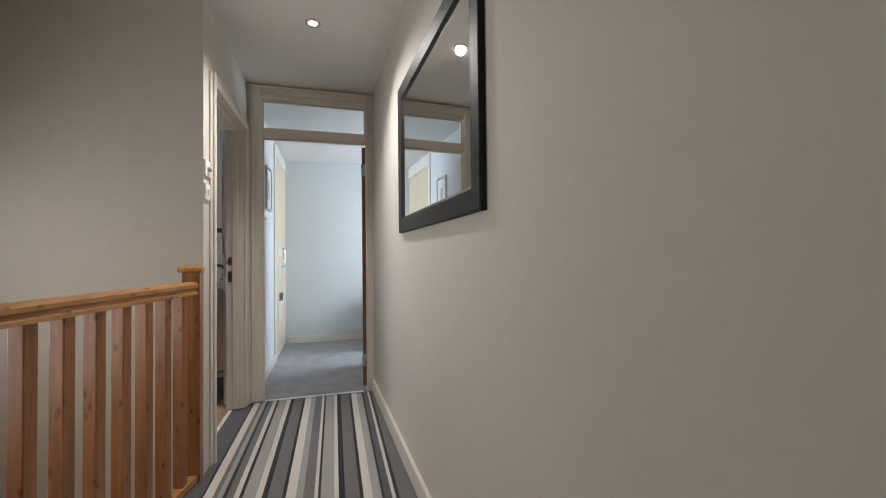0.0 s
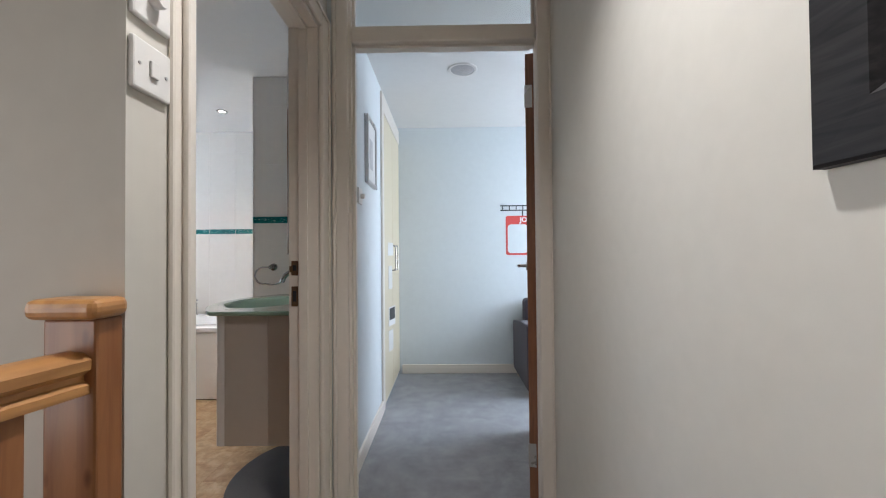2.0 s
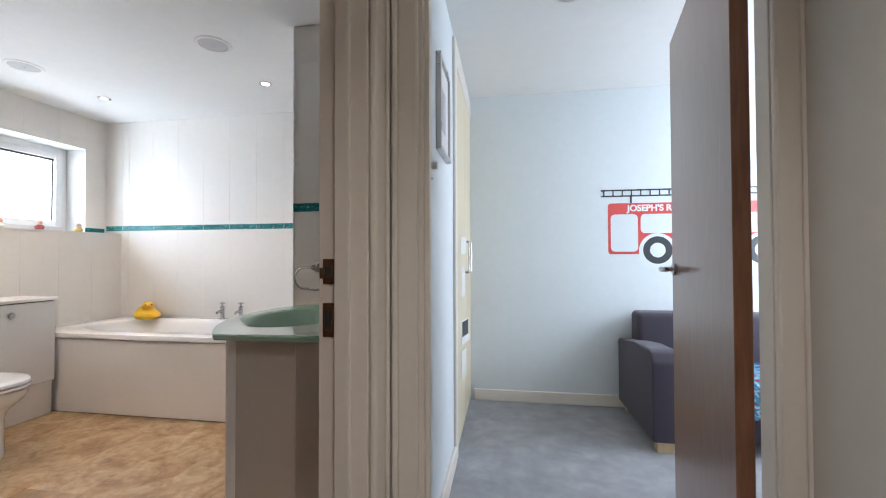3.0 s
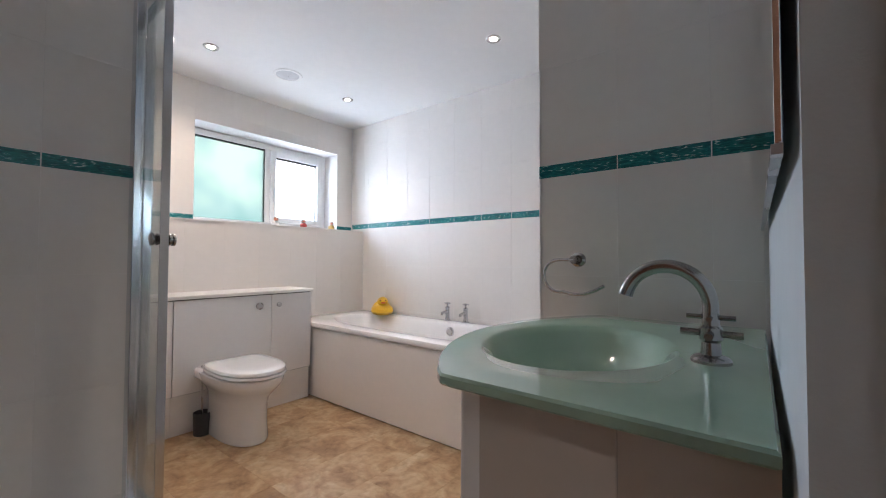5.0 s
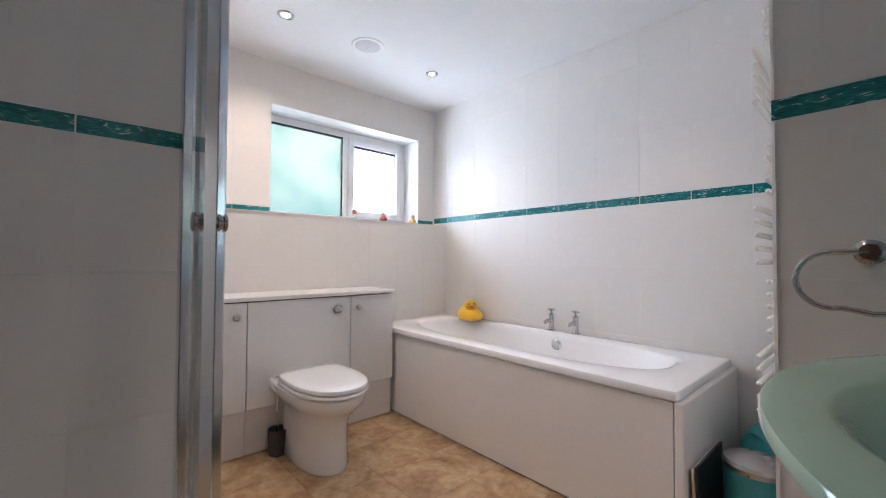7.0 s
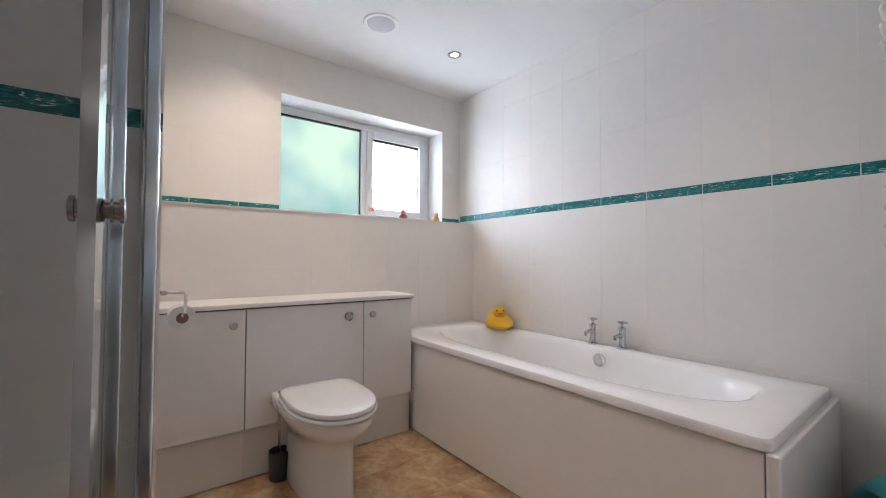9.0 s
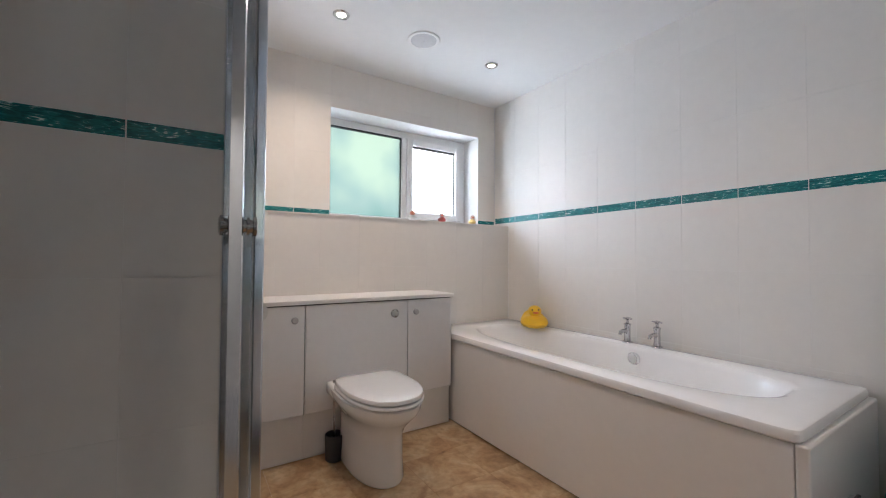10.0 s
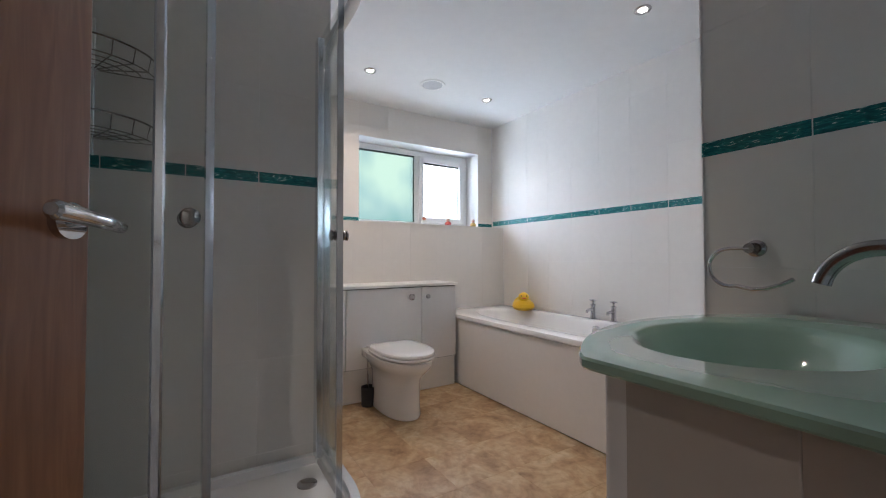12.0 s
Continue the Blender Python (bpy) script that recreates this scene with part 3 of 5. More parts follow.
# skirting boards
for nm, b, m, lab in (
        ("baseboard_landing", box(-0.02, 0.0, -4.93, -0.03, 0.0, 0.10, 0.006, turn=EAST), GLOSS, "cream gloss skirting board on the landing"),
        ("baseboard_corner", box(HALL_X0, HALL_X0 + 0.016, 3.709, BED_Y - 0.002, 0.0, 0.10, 0.004), GLOSS, "short cream gloss skirting board"),
        ("baseboard_bedroom_north", box(-0.185, BED_X1, BED_Y1 - 0.018, BED_Y1, 0.0, 0.085, 0.006), GLOSS, "white skirting board below the vinyl picture"),
        ("baseboard_bedroom_west", box(BED_X0, BED_X0 + 0.018, 3.84, 4.86, 0.0, 0.085, 0.006), GLOSS, "white skirting board beside the wardrobe")):
    structure(nm, b, m, lab, "baseboard")


def architrave(name, pieces, label):
    """Moulded door surround: boards with a raised outer bead."""
    bm = bmesh.new()
    for p in pieces:
        box(*p, 0.006, bm=bm)
    return structure(name, bm, GLOSS, label, "trim")


# bedroom door frame with its glazed fanlight
f = thing("door_frame_bedroom", (0.24, 3.78, 0), "cream gloss door frame with a glazed fanlight above", "door frame", kind="structure")
OX0, OX1 = -0.148, 0.630
part("jamb", box(OX0 - 0.04, OX0, BED_Y + 0.001, 3.829, 0, 2.33, 0.002), GLOSS, f)
jb = box(OX1, OX1 + 0.032, BED_Y + 0.001, 3.785, 0, 2.33, 0.002)
box(OX1 + 0.034, OX1 + 0.042, 3.780, 3.829, 0, 2.33, 0.001, bm=jb)
part("jamb", jb, GLOSS, f)
part("head", box(OX0, OX1, BED_Y + 0.001, 3.829, 2.287, 2.33, 0.002), GLOSS, f)
part("fanlight_rail", box(OX0, OX1, BED_Y - 0.006, 3.829, 2.0, 2.068, 0.006), GLOSS, f)
part("fanlight_pane", box(OX0, OX1, 3.775, 3.779, 2.068, 2.287), TRANSOM, f, "clear fanlight glass")
bead = box(OX0, OX1, 3.757, 3.775, 2.068, 2.080, 0.003)
box(OX0, OX1, 3.757, 3.775, 2.272, 2.287, 0.003, bm=bead)
box(OX0, OX0 + 0.012, 3.757, 3.775, 2.080, 2.272, 0.003, bm=bead)
box(OX1 - 0.012, OX1, 3.757, 3.775, 2.080, 2.272, 0.003, bm=bead)
part("glazing_bead", bead, GLOSS, f)
stop = box(OX0, OX0 + 0.012, 3.757, 3.785, 0, 2.0, 0.002)
box(OX0 + 0.012, OX1, 3.757, 3.785, 1.988, 2.0, 0.002, bm=stop)
part("door_stop", stop, GLOSS, f)
architrave("trim_bedroom_door", [(-0.224, -0.158, BED_Y - 0.018, BED_Y, 0, 2.39), (-0.224, -0.206, BED_Y - 0.026, BED_Y - 0.017, 0, 2.39),
                                 (0.631, 0.694, BED_Y - 0.018, BED_Y, 0, 2.39), (0.678, 0.694, BED_Y - 0.026, BED_Y - 0.017, 0, 2.39),
                                 (-0.158, 0.631, BED_Y - 0.018, BED_Y, 2.322, 2.39), (-0.206, 0.678, BED_Y - 0.026, BED_Y - 0.017, 2.372, 2.39)],
           "cream gloss moulded surround of the bedroom door")

# bathroom door frame
BY0, BY1 = 2.850, 3.618
f = thing("door_frame_bathroom", (-0.33, 3.24, 0), "cream gloss bathroom door frame with old lock plates", "door frame", kind="structure")
part("jamb", box(BATH_X1 + 0.053, HALL_X0 - 0.001, BY0 - 0.027, BY0, 0, 2.03, 0.002), GLOSS, f)
far_jamb = part("jamb", box(BATH_X1 + 0.053, HALL_X0 - 0.001, BY1, BY1 + 0.027, 0, 2.03, 0.002), GLOSS, f)
part("head", box(BATH_X1 + 0.053, HALL_X0 - 0.001, BY0, BY1, 2.0, 2.03, 0.002), GLOSS, f)
stop = box(-0.325, -0.290, BY0, BY0 + 0.012, 0, 2.0, 0.002)
box(-0.325, -0.290, BY1 - 0.012, BY1, 0, 2.0, 0.002, bm=stop)
box(-0.325, -0.290, BY0 + 0.012, BY1 - 0.012, 1.988, 2.0, 0.002, bm=stop)
part("door_stop", stop, GLOSS, f)
for z0, z1 in ((1.025, 1.082), (0.905, 0.982)):
    plate = box(-0.356, -0.330, BY1 - 0.003, BY1 + 0.004, z0, z1, 0.001)
    if z0 > 1:
        box(-0.364, -0.355, BY1 - 0.003, BY1 + 0.002, z0 + 0.012, z1 - 0.020, 0.001, bm=plate)
    pl = part("strike_plate", plate, BRASS_OLD, f, "tarnished brass strike plate")
    # dark block paints the shade inside the plate's hole
    part("keep_hole", box(-0.350, -0.337, BY1 - 0.0045, BY1 - 0.0025, z0 + 0.018, z1 - 0.018), DARK, pl)
architrave("trim_bathroom_door", [(HALL_X0, HALL_X0 + 0.012, 2.784, 2.832, 0, 2.07), (HALL_X0 + 0.011, HALL_X0 + 0.026, 2.806, 2.832, 0, 2.07),
                                  (HALL_X0, HALL_X0 + 0.018, 3.626, 3.7085, 0, 2.07), (HALL_X0 + 0.017, HALL_X0 + 0.026, 3.688, 3.7085, 0, 2.07),
                                  (HALL_X0, HALL_X0 + 0.018, 2.832, 3.626, 2.008, 2.07), (HALL_X0 + 0.017, HALL_X0 + 0.026, 2.832, 3.688, 2.054, 2.07)],
           "cream gloss moulded surround of the bathroom door")

# ---- bathroom window ----
FX = -3.76
f = thing("window_1", (FX, 5.08, WZ0), "white plastic window with one fixed and one opening frosted pane", "window", kind="structure")
fr = box(FX - 0.06, FX, WY0, WY0 + 0.045, WZ0, WZ1, 0.004)
box(FX - 0.06, FX, WY1 - 0.045, WY1, WZ0, WZ1, 0.004, bm=fr)
box(FX - 0.06, FX, WY0 + 0.045, WY1 - 0.045, WZ1 - 0.05, WZ1, 0.004, bm=fr)
box(FX - 0.06, FX, WY0 + 0.045, WY1 - 0.045, WZ0, WZ0 + 0.05, 0.004, bm=fr)
box(FX - 0.06, FX, 5.095, 5.135, WZ0 + 0.05, WZ1 - 0.05, 0.004, bm=fr)
part("window_frame", fr, UPVC, f)
cs = box(FX - 0.05, FX + 0.014, 5.135, 5.185, WZ0 + 0.05, WZ1 - 0.05, 0.005)
box(FX - 0.05, FX + 0.014, 5.60, WY1 - 0.045, WZ0 + 0.05, WZ1 - 0.05, 0.005, bm=cs)
box(FX - 0.05, FX + 0.014, 5.185, 5.60, WZ1 - 0.10, WZ1 - 0.05, 0.005, bm=cs)
box(FX - 0.05, FX + 0.014, 5.185, 5.60, WZ0 + 0.05, WZ0 + 0.10, 0.005, bm=cs)
casement = part("casement", cs, UPVC, f)
hd = box(FX + 0.014, FX + 0.026, 5.148, 5.172, 1.60, 1.66, 0.004)
box(FX + 0.026, FX + 0.042, 5.150, 5.170, 1.52, 1.65, 0.006, bm=hd)
part("window_handle", hd, UPVC, casement, "white plastic window handle")
for ya, yb, za, zb in ((WY0 + 0.030, 5.095, WZ0 + 0.04, WZ1 - 0.045), (5.185, 5.60, WZ0 + 0.10, WZ1 - 0.10)):
    part("pane", box(FX - 0.032, FX - 0.026, ya, yb, za, zb), FROST if ya > 5.1 else FROST_GARDEN_TINT, f, "frosted glass pane").visible_shadow = False
    g = box(FX - 0.026, FX - 0.018, ya, ya + 0.003, za, zb)
    box(FX - 0.026, FX - 0.018, yb - 0.005, yb, za, zb, bm=g)
    box(FX - 0.026, FX - 0.004, ya + 0.003, yb - 0.005, zb - 0.015, zb, bm=g)
    box(FX - 0.026, FX - 0.018, ya + 0.003, yb - 0.005, za, za + 0.003, bm=g)
    part("seal", g, SEAL, f)
structure("window_reveal", box(FX, BATH_X0 - 0.009, WY0, WY1, WZ0, WZ0 + 0.003), UPVC, "white window board inside the reveal", "sill")

# ---- landing ----
bal = thing("balustrade", (-0.31, 1.2, 0), "lacquered knotty pine balustrade along the stairwell", "balustrade")
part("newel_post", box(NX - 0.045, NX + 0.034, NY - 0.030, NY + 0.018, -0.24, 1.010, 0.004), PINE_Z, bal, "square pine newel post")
cap = box(NX - 0.062, NX + 0.046, NY - 0.046, NY + 0.018, 1.010, 1.040, 0.012, segments=3)
part("newel_cap", cap, PINE_Y, bal, "rounded pine newel cap")
prof = [(-0.030, 0.909), (0.030, 0.909), (0.030, 0.922), (0.022, 0.928), (0.022, 0.936), (0.032, 0.944), (0.033, 0.958), (0.022, 0.967), (0.0, 0.971), (-0.022, 0.967), (-0.033, 0.958), (-0.032, 0.944), (-0.022, 0.936), (-0.022, 0.928), (-0.030, 0.922)]
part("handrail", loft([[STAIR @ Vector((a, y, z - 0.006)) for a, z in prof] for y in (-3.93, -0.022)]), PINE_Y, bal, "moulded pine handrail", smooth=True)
part("base_rail", box(-0.03, 0.03, -3.93, -0.022, 0.0, 0.035, 0.006, turn=STAIR), PINE_Y, bal)
part("string_board", box(-0.018, 0.028, -3.93, -0.022, -0.26, 0.0, 0.004, turn=STAIR), PINE_Y, bal)
y = -0.116
while y > -3.9:
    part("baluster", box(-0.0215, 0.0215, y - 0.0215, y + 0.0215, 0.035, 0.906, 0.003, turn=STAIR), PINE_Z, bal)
    y -= 0.124

MX = -0.022
mir = thing("wall_mirror", EAST @ Vector((MX, -1.72, 1.2)), "large wall mirror in a wide black wooden frame", "mirror")
MY0, MY1, MZ0, MZ1, FW = -2.258, -1.155, 1.201, 1.968, 0.080


def mirror_ring(inset, x):
    return [EAST @ Vector(p) for p in ((x, MY0 + inset, MZ0 + inset), (x, MY1 - inset, MZ0 + inset), (x, MY1 - inset, MZ1 - inset), (x, MY0 + inset, MZ1 - inset))]


fr = loft([mirror_ring(0, -0.002), mirror_ring(0, MX + 0.004), mirror_ring(0.004, MX), mirror_ring(FW - 0.012, MX + 0.002), mirror_ring(FW, MX + 0.012)], False, False)
part("frame", fr, FRAME_BLACK, mir, "wide black stained frame")
part("glass", box(MX + 0.012, MX + 0.016, MY0 + FW - 0.004, MY1 - FW + 0.004, MZ0 + FW - 0.004, MZ1 - FW + 0.004, turn=EAST), MIRROR, mir, "silvered mirror glass")
part("backing", box(MX + 0.017, -0.001, MY0 + 0.01, MY1 - 0.01, MZ0 + 0.01, MZ1 - 0.01, turn=EAST), DARK, mir)


def switch_plate(x, y, z, kind_label, dimmer):
    s = thing("light_switch", (x, y, z), kind_label, "switch", "switches by the bathroom door")
    part("plate", box(x, x + 0.010, y - 0.043, y + 0.043, z - 0.043, z + 0.043, 0.004), PLASTIC, s)
    if dimmer:
        part("knob", lathe([(0.0135, 0.010), (0.0135, 0.024), (0.011, 0.028)], (x, y, z), "x"), PLASTIC, s, smooth=True)
    else:
        part("rocker", box(x + 0.009, x + 0.015, y - 0.009, y + 0.009, z - 0.014, z + 0.014, 0.002), PLASTIC, s)
        for d in (-0.03, 0.03):
            part("screw", lathe([(0.003, 0.010), (0.003, 0.0112)], (x, y + d, z), "x", 10), STEEL, s)
    return s


switch_plate(HALL_X0, 2.738, 1.535, "white dimmer switch on the landing wall", True)
switch_plate(HALL_X0, 2.738, 1.415, "white rocker light switch on the landing wall", False)


def downlight(x, y, z, watts, label="round recessed halogen downlight in a chrome ring", beam=(1.0, 0.95, 0.88), cone=150, lean=0.0001):
    d = thing("downlight", (x, y, z), label, "ceiling light", "recessed downlights")
    part("ring", lathe([(0.0228, 0.0), (0.027, -0.0045), (0.040, -0.006), (0.044, -0.002), (0.044, 0.0)], (x, y, z), n=28), STEEL, d, "chrome bezel", smooth=True)
    part("lamp_face", lathe([(0.0224, -0.001), (0.0224, -0.0035)], (x, y, z), n=24), GLOW, d, "glowing halogen lamp")
    spot((x, y, z - 0.02), watts, beam, cone, lean)
    return d


def ceiling_disc(x, y, z, label):
    d = thing("ceiling_speaker", (x, y, z), label, "ceiling speaker", "round ceiling discs")
    part("rim", lathe([(0.075, 0.0), (0.078, -0.006), (0.092, -0.006), (0.097, -0.001), (0.097, 0.0)], (x, y, z), n=36), PLASTIC, d, smooth=True)
    part("grille", lathe([(0.0755, 0.0), (0.0755, -0.004), (0.055, -0.008), (0.02, -0.010), (0.004, -0.010)], (x, y, z), n=36), GRILLE, d, "grey perforated grille", smooth=True)
    part("badge", box(x - 0.006, x + 0.006, y - 0.004, y + 0.004, z - 0.0125, z - 0.0095), GRILLE, d)
    return d


GRILLE = mat("pale_grey_perforated_metal", (0.50, 0.49, 0.49), 0.6, vary=0.12, scale=60, bump=0.6, bump_scale=420)
HALL_W, BED_W = 57, 6
downlight(0.27, 2.80, H_HALL, HALL_W, cone=132, lean=-0.65)
for x, y, watts, cone in ((-3.004, 4.352, 32, 150), (-2.994, 5.363, 12, 116), (-1.617, 5.327, 10, 96), (-1.572, 4.27, 17, 82)):
    downlight(x, y, H_BATH, watts, beam=(1.0, 0.81, 0.62), cone=cone)
downlight(0.80, 4.63, H_BED, BED_W)
ceiling_disc(-2.978, 4.837, H_BATH, "round pale grey ceiling speaker in the bathroom")
ceiling_disc(-1.599, 4.80, H_BATH, "round pale grey ceiling speaker near the basin")
ceiling_disc(0.357, 4.63, H_BED, "round pale grey ceiling speaker in the bedroom")


def lever_handle(parent, at, along, out, length=0.115, material=STEEL):
    """A round rose, a neck and a straight lever. along and out are level unit vectors."""
    a, o, p = Vector(along), Vector(out), Vector(at)
    h = part("handle", tube([p, p + o * 0.010], 0.026, 24), material, parent, "brushed steel lever handle")
    part("lever", tube([p + o * 0.008, p + o * 0.045, p + o * 0.052 + a * 0.008, p + o * 0.053 + a * 0.03, p + o * 0.050 + a * length], [0.010, 0.010, 0.011, 0.0105, 0.009], 14), material, h, smooth=True)
    return h


# bedroom door, open into the bedroom
d = thing("door_1", (0.604, 3.836, 0), "glossy brown veneered bedroom door, standing open", "door", kind="structure")
T = Matrix.Translation((0.604, 3.836, 0)) @ Matrix.Rotation(radians(-11.4), 4, "Z")
leaf = part("leaf", box(0.0, 0.040, 0.0, 0.762, 0.012, 1.992, 0.002, turn=T), DOOR_WOOD, d)
edge = T.to_3x3() @ Vector((0, 1, 0))
side = T.to_3x3() @ Vector((-1, 0, 0))
lever_handle(d, T @ Vector((0.0, 0.70, 1.03)), -edge, side)
lever_handle(d, T @ Vector((0.04, 0.70, 1.03)), -edge, -side)
for z in (0.22, 1.80):
    h = part("hinge", box(-0.004, 0.030, -0.0035, 0.0, z - 0.05, z + 0.05, turn=T), STEEL, d, "steel butt hinge")
    part("knuckle", tube([T @ Vector((0.046, -0.006, z - 0.05)), T @ Vector((0.046, -0.006, z + 0.05))], 0.006, 12), STEEL, h)

# bathroom door, open into the bathroom
HX, HY = -0.385, 2.875
d = thing("door_2", (HX, HY, 0), "reddish brown grooved wooden bathroom door, standing open", "door", kind="structure")
ang = 30.0
T = Matrix.Translation((HX, HY, 0)) @ Matrix.Rotation(radians(180 - ang), 4, "Z")
lf = bmesh.new()
for x0, x1 in ((0.0, 0.16), (0.163, 0.32), (0.323, 0.48), (0.483, 0.622), (0.625, 0.735)):
    box(x0, x1, 0.0, 0.040, 0.012, 1.99, 0.003, bm=lf, turn=T)
part("leaf", lf, DOOR_WOOD, d)
edge = T.to_3x3() @ Vector((1, 0, 0))
side = T.to_3x3() @ Vector((0, -1, 0))
hd = part("handle", tube([T @ Vector((0.703, 0.0, 1.045)), T @ Vector((0.703, -0.009, 1.045))], 0.020, 24), TAP_CHROME, d, "polished chrome lever handle")
part("lever", tube([T @ Vector((0.703, -0.005, 1.045)), T @ Vector((0.690, -0.036, 1.046)), T @ Vector((0.668, -0.045, 1.047))], 0.008, 14), TAP_CHROME, hd, smooth=True)
part("grip", tube([T @ Vector((0.634, -0.050, 1.050)), T @ Vector((0.638, -0.049, 1.050)), T @ Vector((0.70, -0.040, 1.045)), T @ Vector((0.748, -0.026, 1.041)), T @ Vector((0.752, -0.025, 1.041))], [0.006, 0.0095, 0.0085, 0.007, 0.004], 16), TAP_CHROME, hd, smooth=True)
lever_handle(d, T @ Vector((0.69, 0.04, 1.045)), -edge, -side, 0.11)

# ---- bedroom ----
wd = thing("fitted_wardrobe", (BED_X0, 5.25, 0), "cream fitted wardrobe with white surround and papers stuck on it", "wardrobe")
part("surround", box(BED_X0, BED_X0 + 0.016, 4.86, 4.93, 0, 2.27, 0.005), GLOSS, wd)
part("surround", box(BED_X0, BED_X0 + 0.016, 4.93, BED_Y1 - 0.002, 2.14, 2.27, 0.005), GLOSS, wd)
for ya, yb, hy in ((4.935, 5.355, 5.30), (5.36, BED_Y1 - 0.004, 5.43)):
    dr = part("wardrobe_door", box(BED_X0, BED_X0 + 0.012, ya, yb, 0.03, 2.135, 0.004), WARDROBE, wd, "cream wardrobe door")
    part("door_handle", tube([(BED_X0 + 0.011, hy, 0.98), (BED_X0 + 0.042, hy, 0.98), (BED_X0 + 0.046, hy, 0.985), (BED_X0 + 0.046, hy, 1.175), (BED_X0 + 0.042, hy, 1.18), (BED_X0 + 0.011, hy, 1.18)], 0.006), STEEL, dr, "steel bow handle")


def paper(y0, y1, z0, z1, material, label):
    hung = Matrix.Translation((BED_X0 + 0.0128, y0, 0)) @ Matrix.Rotation(radians(-8), 4, "Z")
    tagged(part("paper_note", box(0.0, 0.0012, 0.0, y1 - y0, z0, z1, turn=hung), material), label, "paper", "papers on the wardrobe")


paper(5.10, 5.24, 1.10, 1.20, CARD, "white paper stuck on the wardrobe door")
paper(5.12, 5.22, 0.84, 1.02, FLESH, "off-white paper strip on the wardrobe door")
paper(5.12, 5.24, 0.36, 0.52, FLESH, "off-white paper hanging on the wardrobe door")
ph = thing("photo_card", (BED_X0 + 0.014, 5.20, 0.62), "black and white photo card on the wardrobe door", "photo")
hung = Matrix.Translation((BED_X0 + 0.0128, 5.12, 0)) @ Matrix.Rotation(radians(-10), 4, "Z")
part("card", box(0.0, 0.002, 0.0, 0.16, 0.555, 0.70, turn=hung), CARD, ph)
part("photo", box(0.0022, 0.0030, 0.015, 0.145, 0.60, 0.69, turn=hung), BLACK, ph, "dark photograph")
pic = thing("picture_frame", (BED_X0, 4.47, 1.74), "slim silver picture frame on the pale blue wall", "picture")
fr = bmesh.new()
PY0, PY1, PZ0, PZ1 = 4.335, 4.615, 1.52, 1.92
box(BED_X0, BED_X0 + 0.022, PY0, PY0 + 0.022, PZ0, PZ1, 0.003, bm=fr)
box(BED_X0, BED_X0 + 0.022, PY1 - 0.022, PY1, PZ0, PZ1, 0.003, bm=fr)
box(BED_X0, BED_X0 + 0.022, PY0 + 0.022, PY1 - 0.022, PZ0, PZ0 + 0.022, 0.003, bm=fr)
box(BED_X0, BED_X0 + 0.022, PY0 + 0.022, PY1 - 0.022, PZ1 - 0.022, PZ1, 0.003, bm=fr)
part("frame", fr, STEEL, pic)
part("print", box(BED_X0 + 0.004, BED_X0 + 0.012, PY0 + 0.02, PY1 - 0.02, PZ0 + 0.02, PZ1 - 0.02), CARD, pic, "pale print behind glass")
part("figure", box(BED_X0 + 0.0122, BED_X0 + 0.0132, PY0 + 0.09, PY1 - 0.10, PZ0 + 0.10, PZ1 - 0.12), GRILLE, pic, "grey shape in the print")
s = thing("bedroom_switch", (BED_X0, 4.19, 1.42), "white dimmer switch by the bedroom door", "switch")
part("plate", box(BED_X0, BED_X0 + 0.010, 4.147, 4.233, 1.375, 1.461, 0.004), PLASTIC, s)
part("knob", lathe([(0.014, 0.010), (0.014, 0.028), (0.011, 0.032)], (BED_X0, 4.19, 1.418), "x"), PLASTIC, s, smooth=True)

# vinyl fire engine on the bedroom wall
WYV = BED_Y1 - 0.0012
fe = thing("wall_sticker", (1.4, WYV, 1.3), "red and black vinyl fire engine picture stuck on the wall", "wall sticker")


def flat(poly, material, name, parent, label="", lift=0.0):
    """A thin vinyl shape on the bedroom wall from an outline in x and z."""
    lift *= 0.4
    ring = [(x, WYV - lift, z) for x, z in poly]
    return part(name, loft([ring, [(x, WYV - lift + 0.001, z) for x, z in poly]]), material, parent, label)


def rounded(x0, x1, z0, z1, r, n=5):
    out = []
    for cx, cz, a0 in ((x1 - r, z1 - r, 0), (x0 + r, z1 - r, 90), (x0 + r, z0 + r, 180), (x1 - r, z0 + r, 270)):
        out += [(cx + r * math.cos(radians(a0 + 90 * i / n)), cz + r * math.sin(radians(a0 + 90 * i / n))) for i in range(n + 1)]
    return out


TX0, TX1, TZ0, TZ1 = 0.792, 2.02, 1.095, 1.462
flat(rounded(TX0, TX1, TZ0, TZ1, 0.02), RED_VINYL, "body", fe, "red vinyl body")
for x0, x1, z0, z1 in ((TX0 + 0.018, 0.995, TZ0 + 0.018, 1.382), (1.014, 1.262, 1.245, 1.382), (1.282, 1.60, TZ0 + 0.018, 1.382), (1.62, 1.99, 1.245, 1.382)):
    flat(rounded(x0, x1, z0, z1, 0.03), PAINT_BED, "window_shape", fe, lift=0.001)
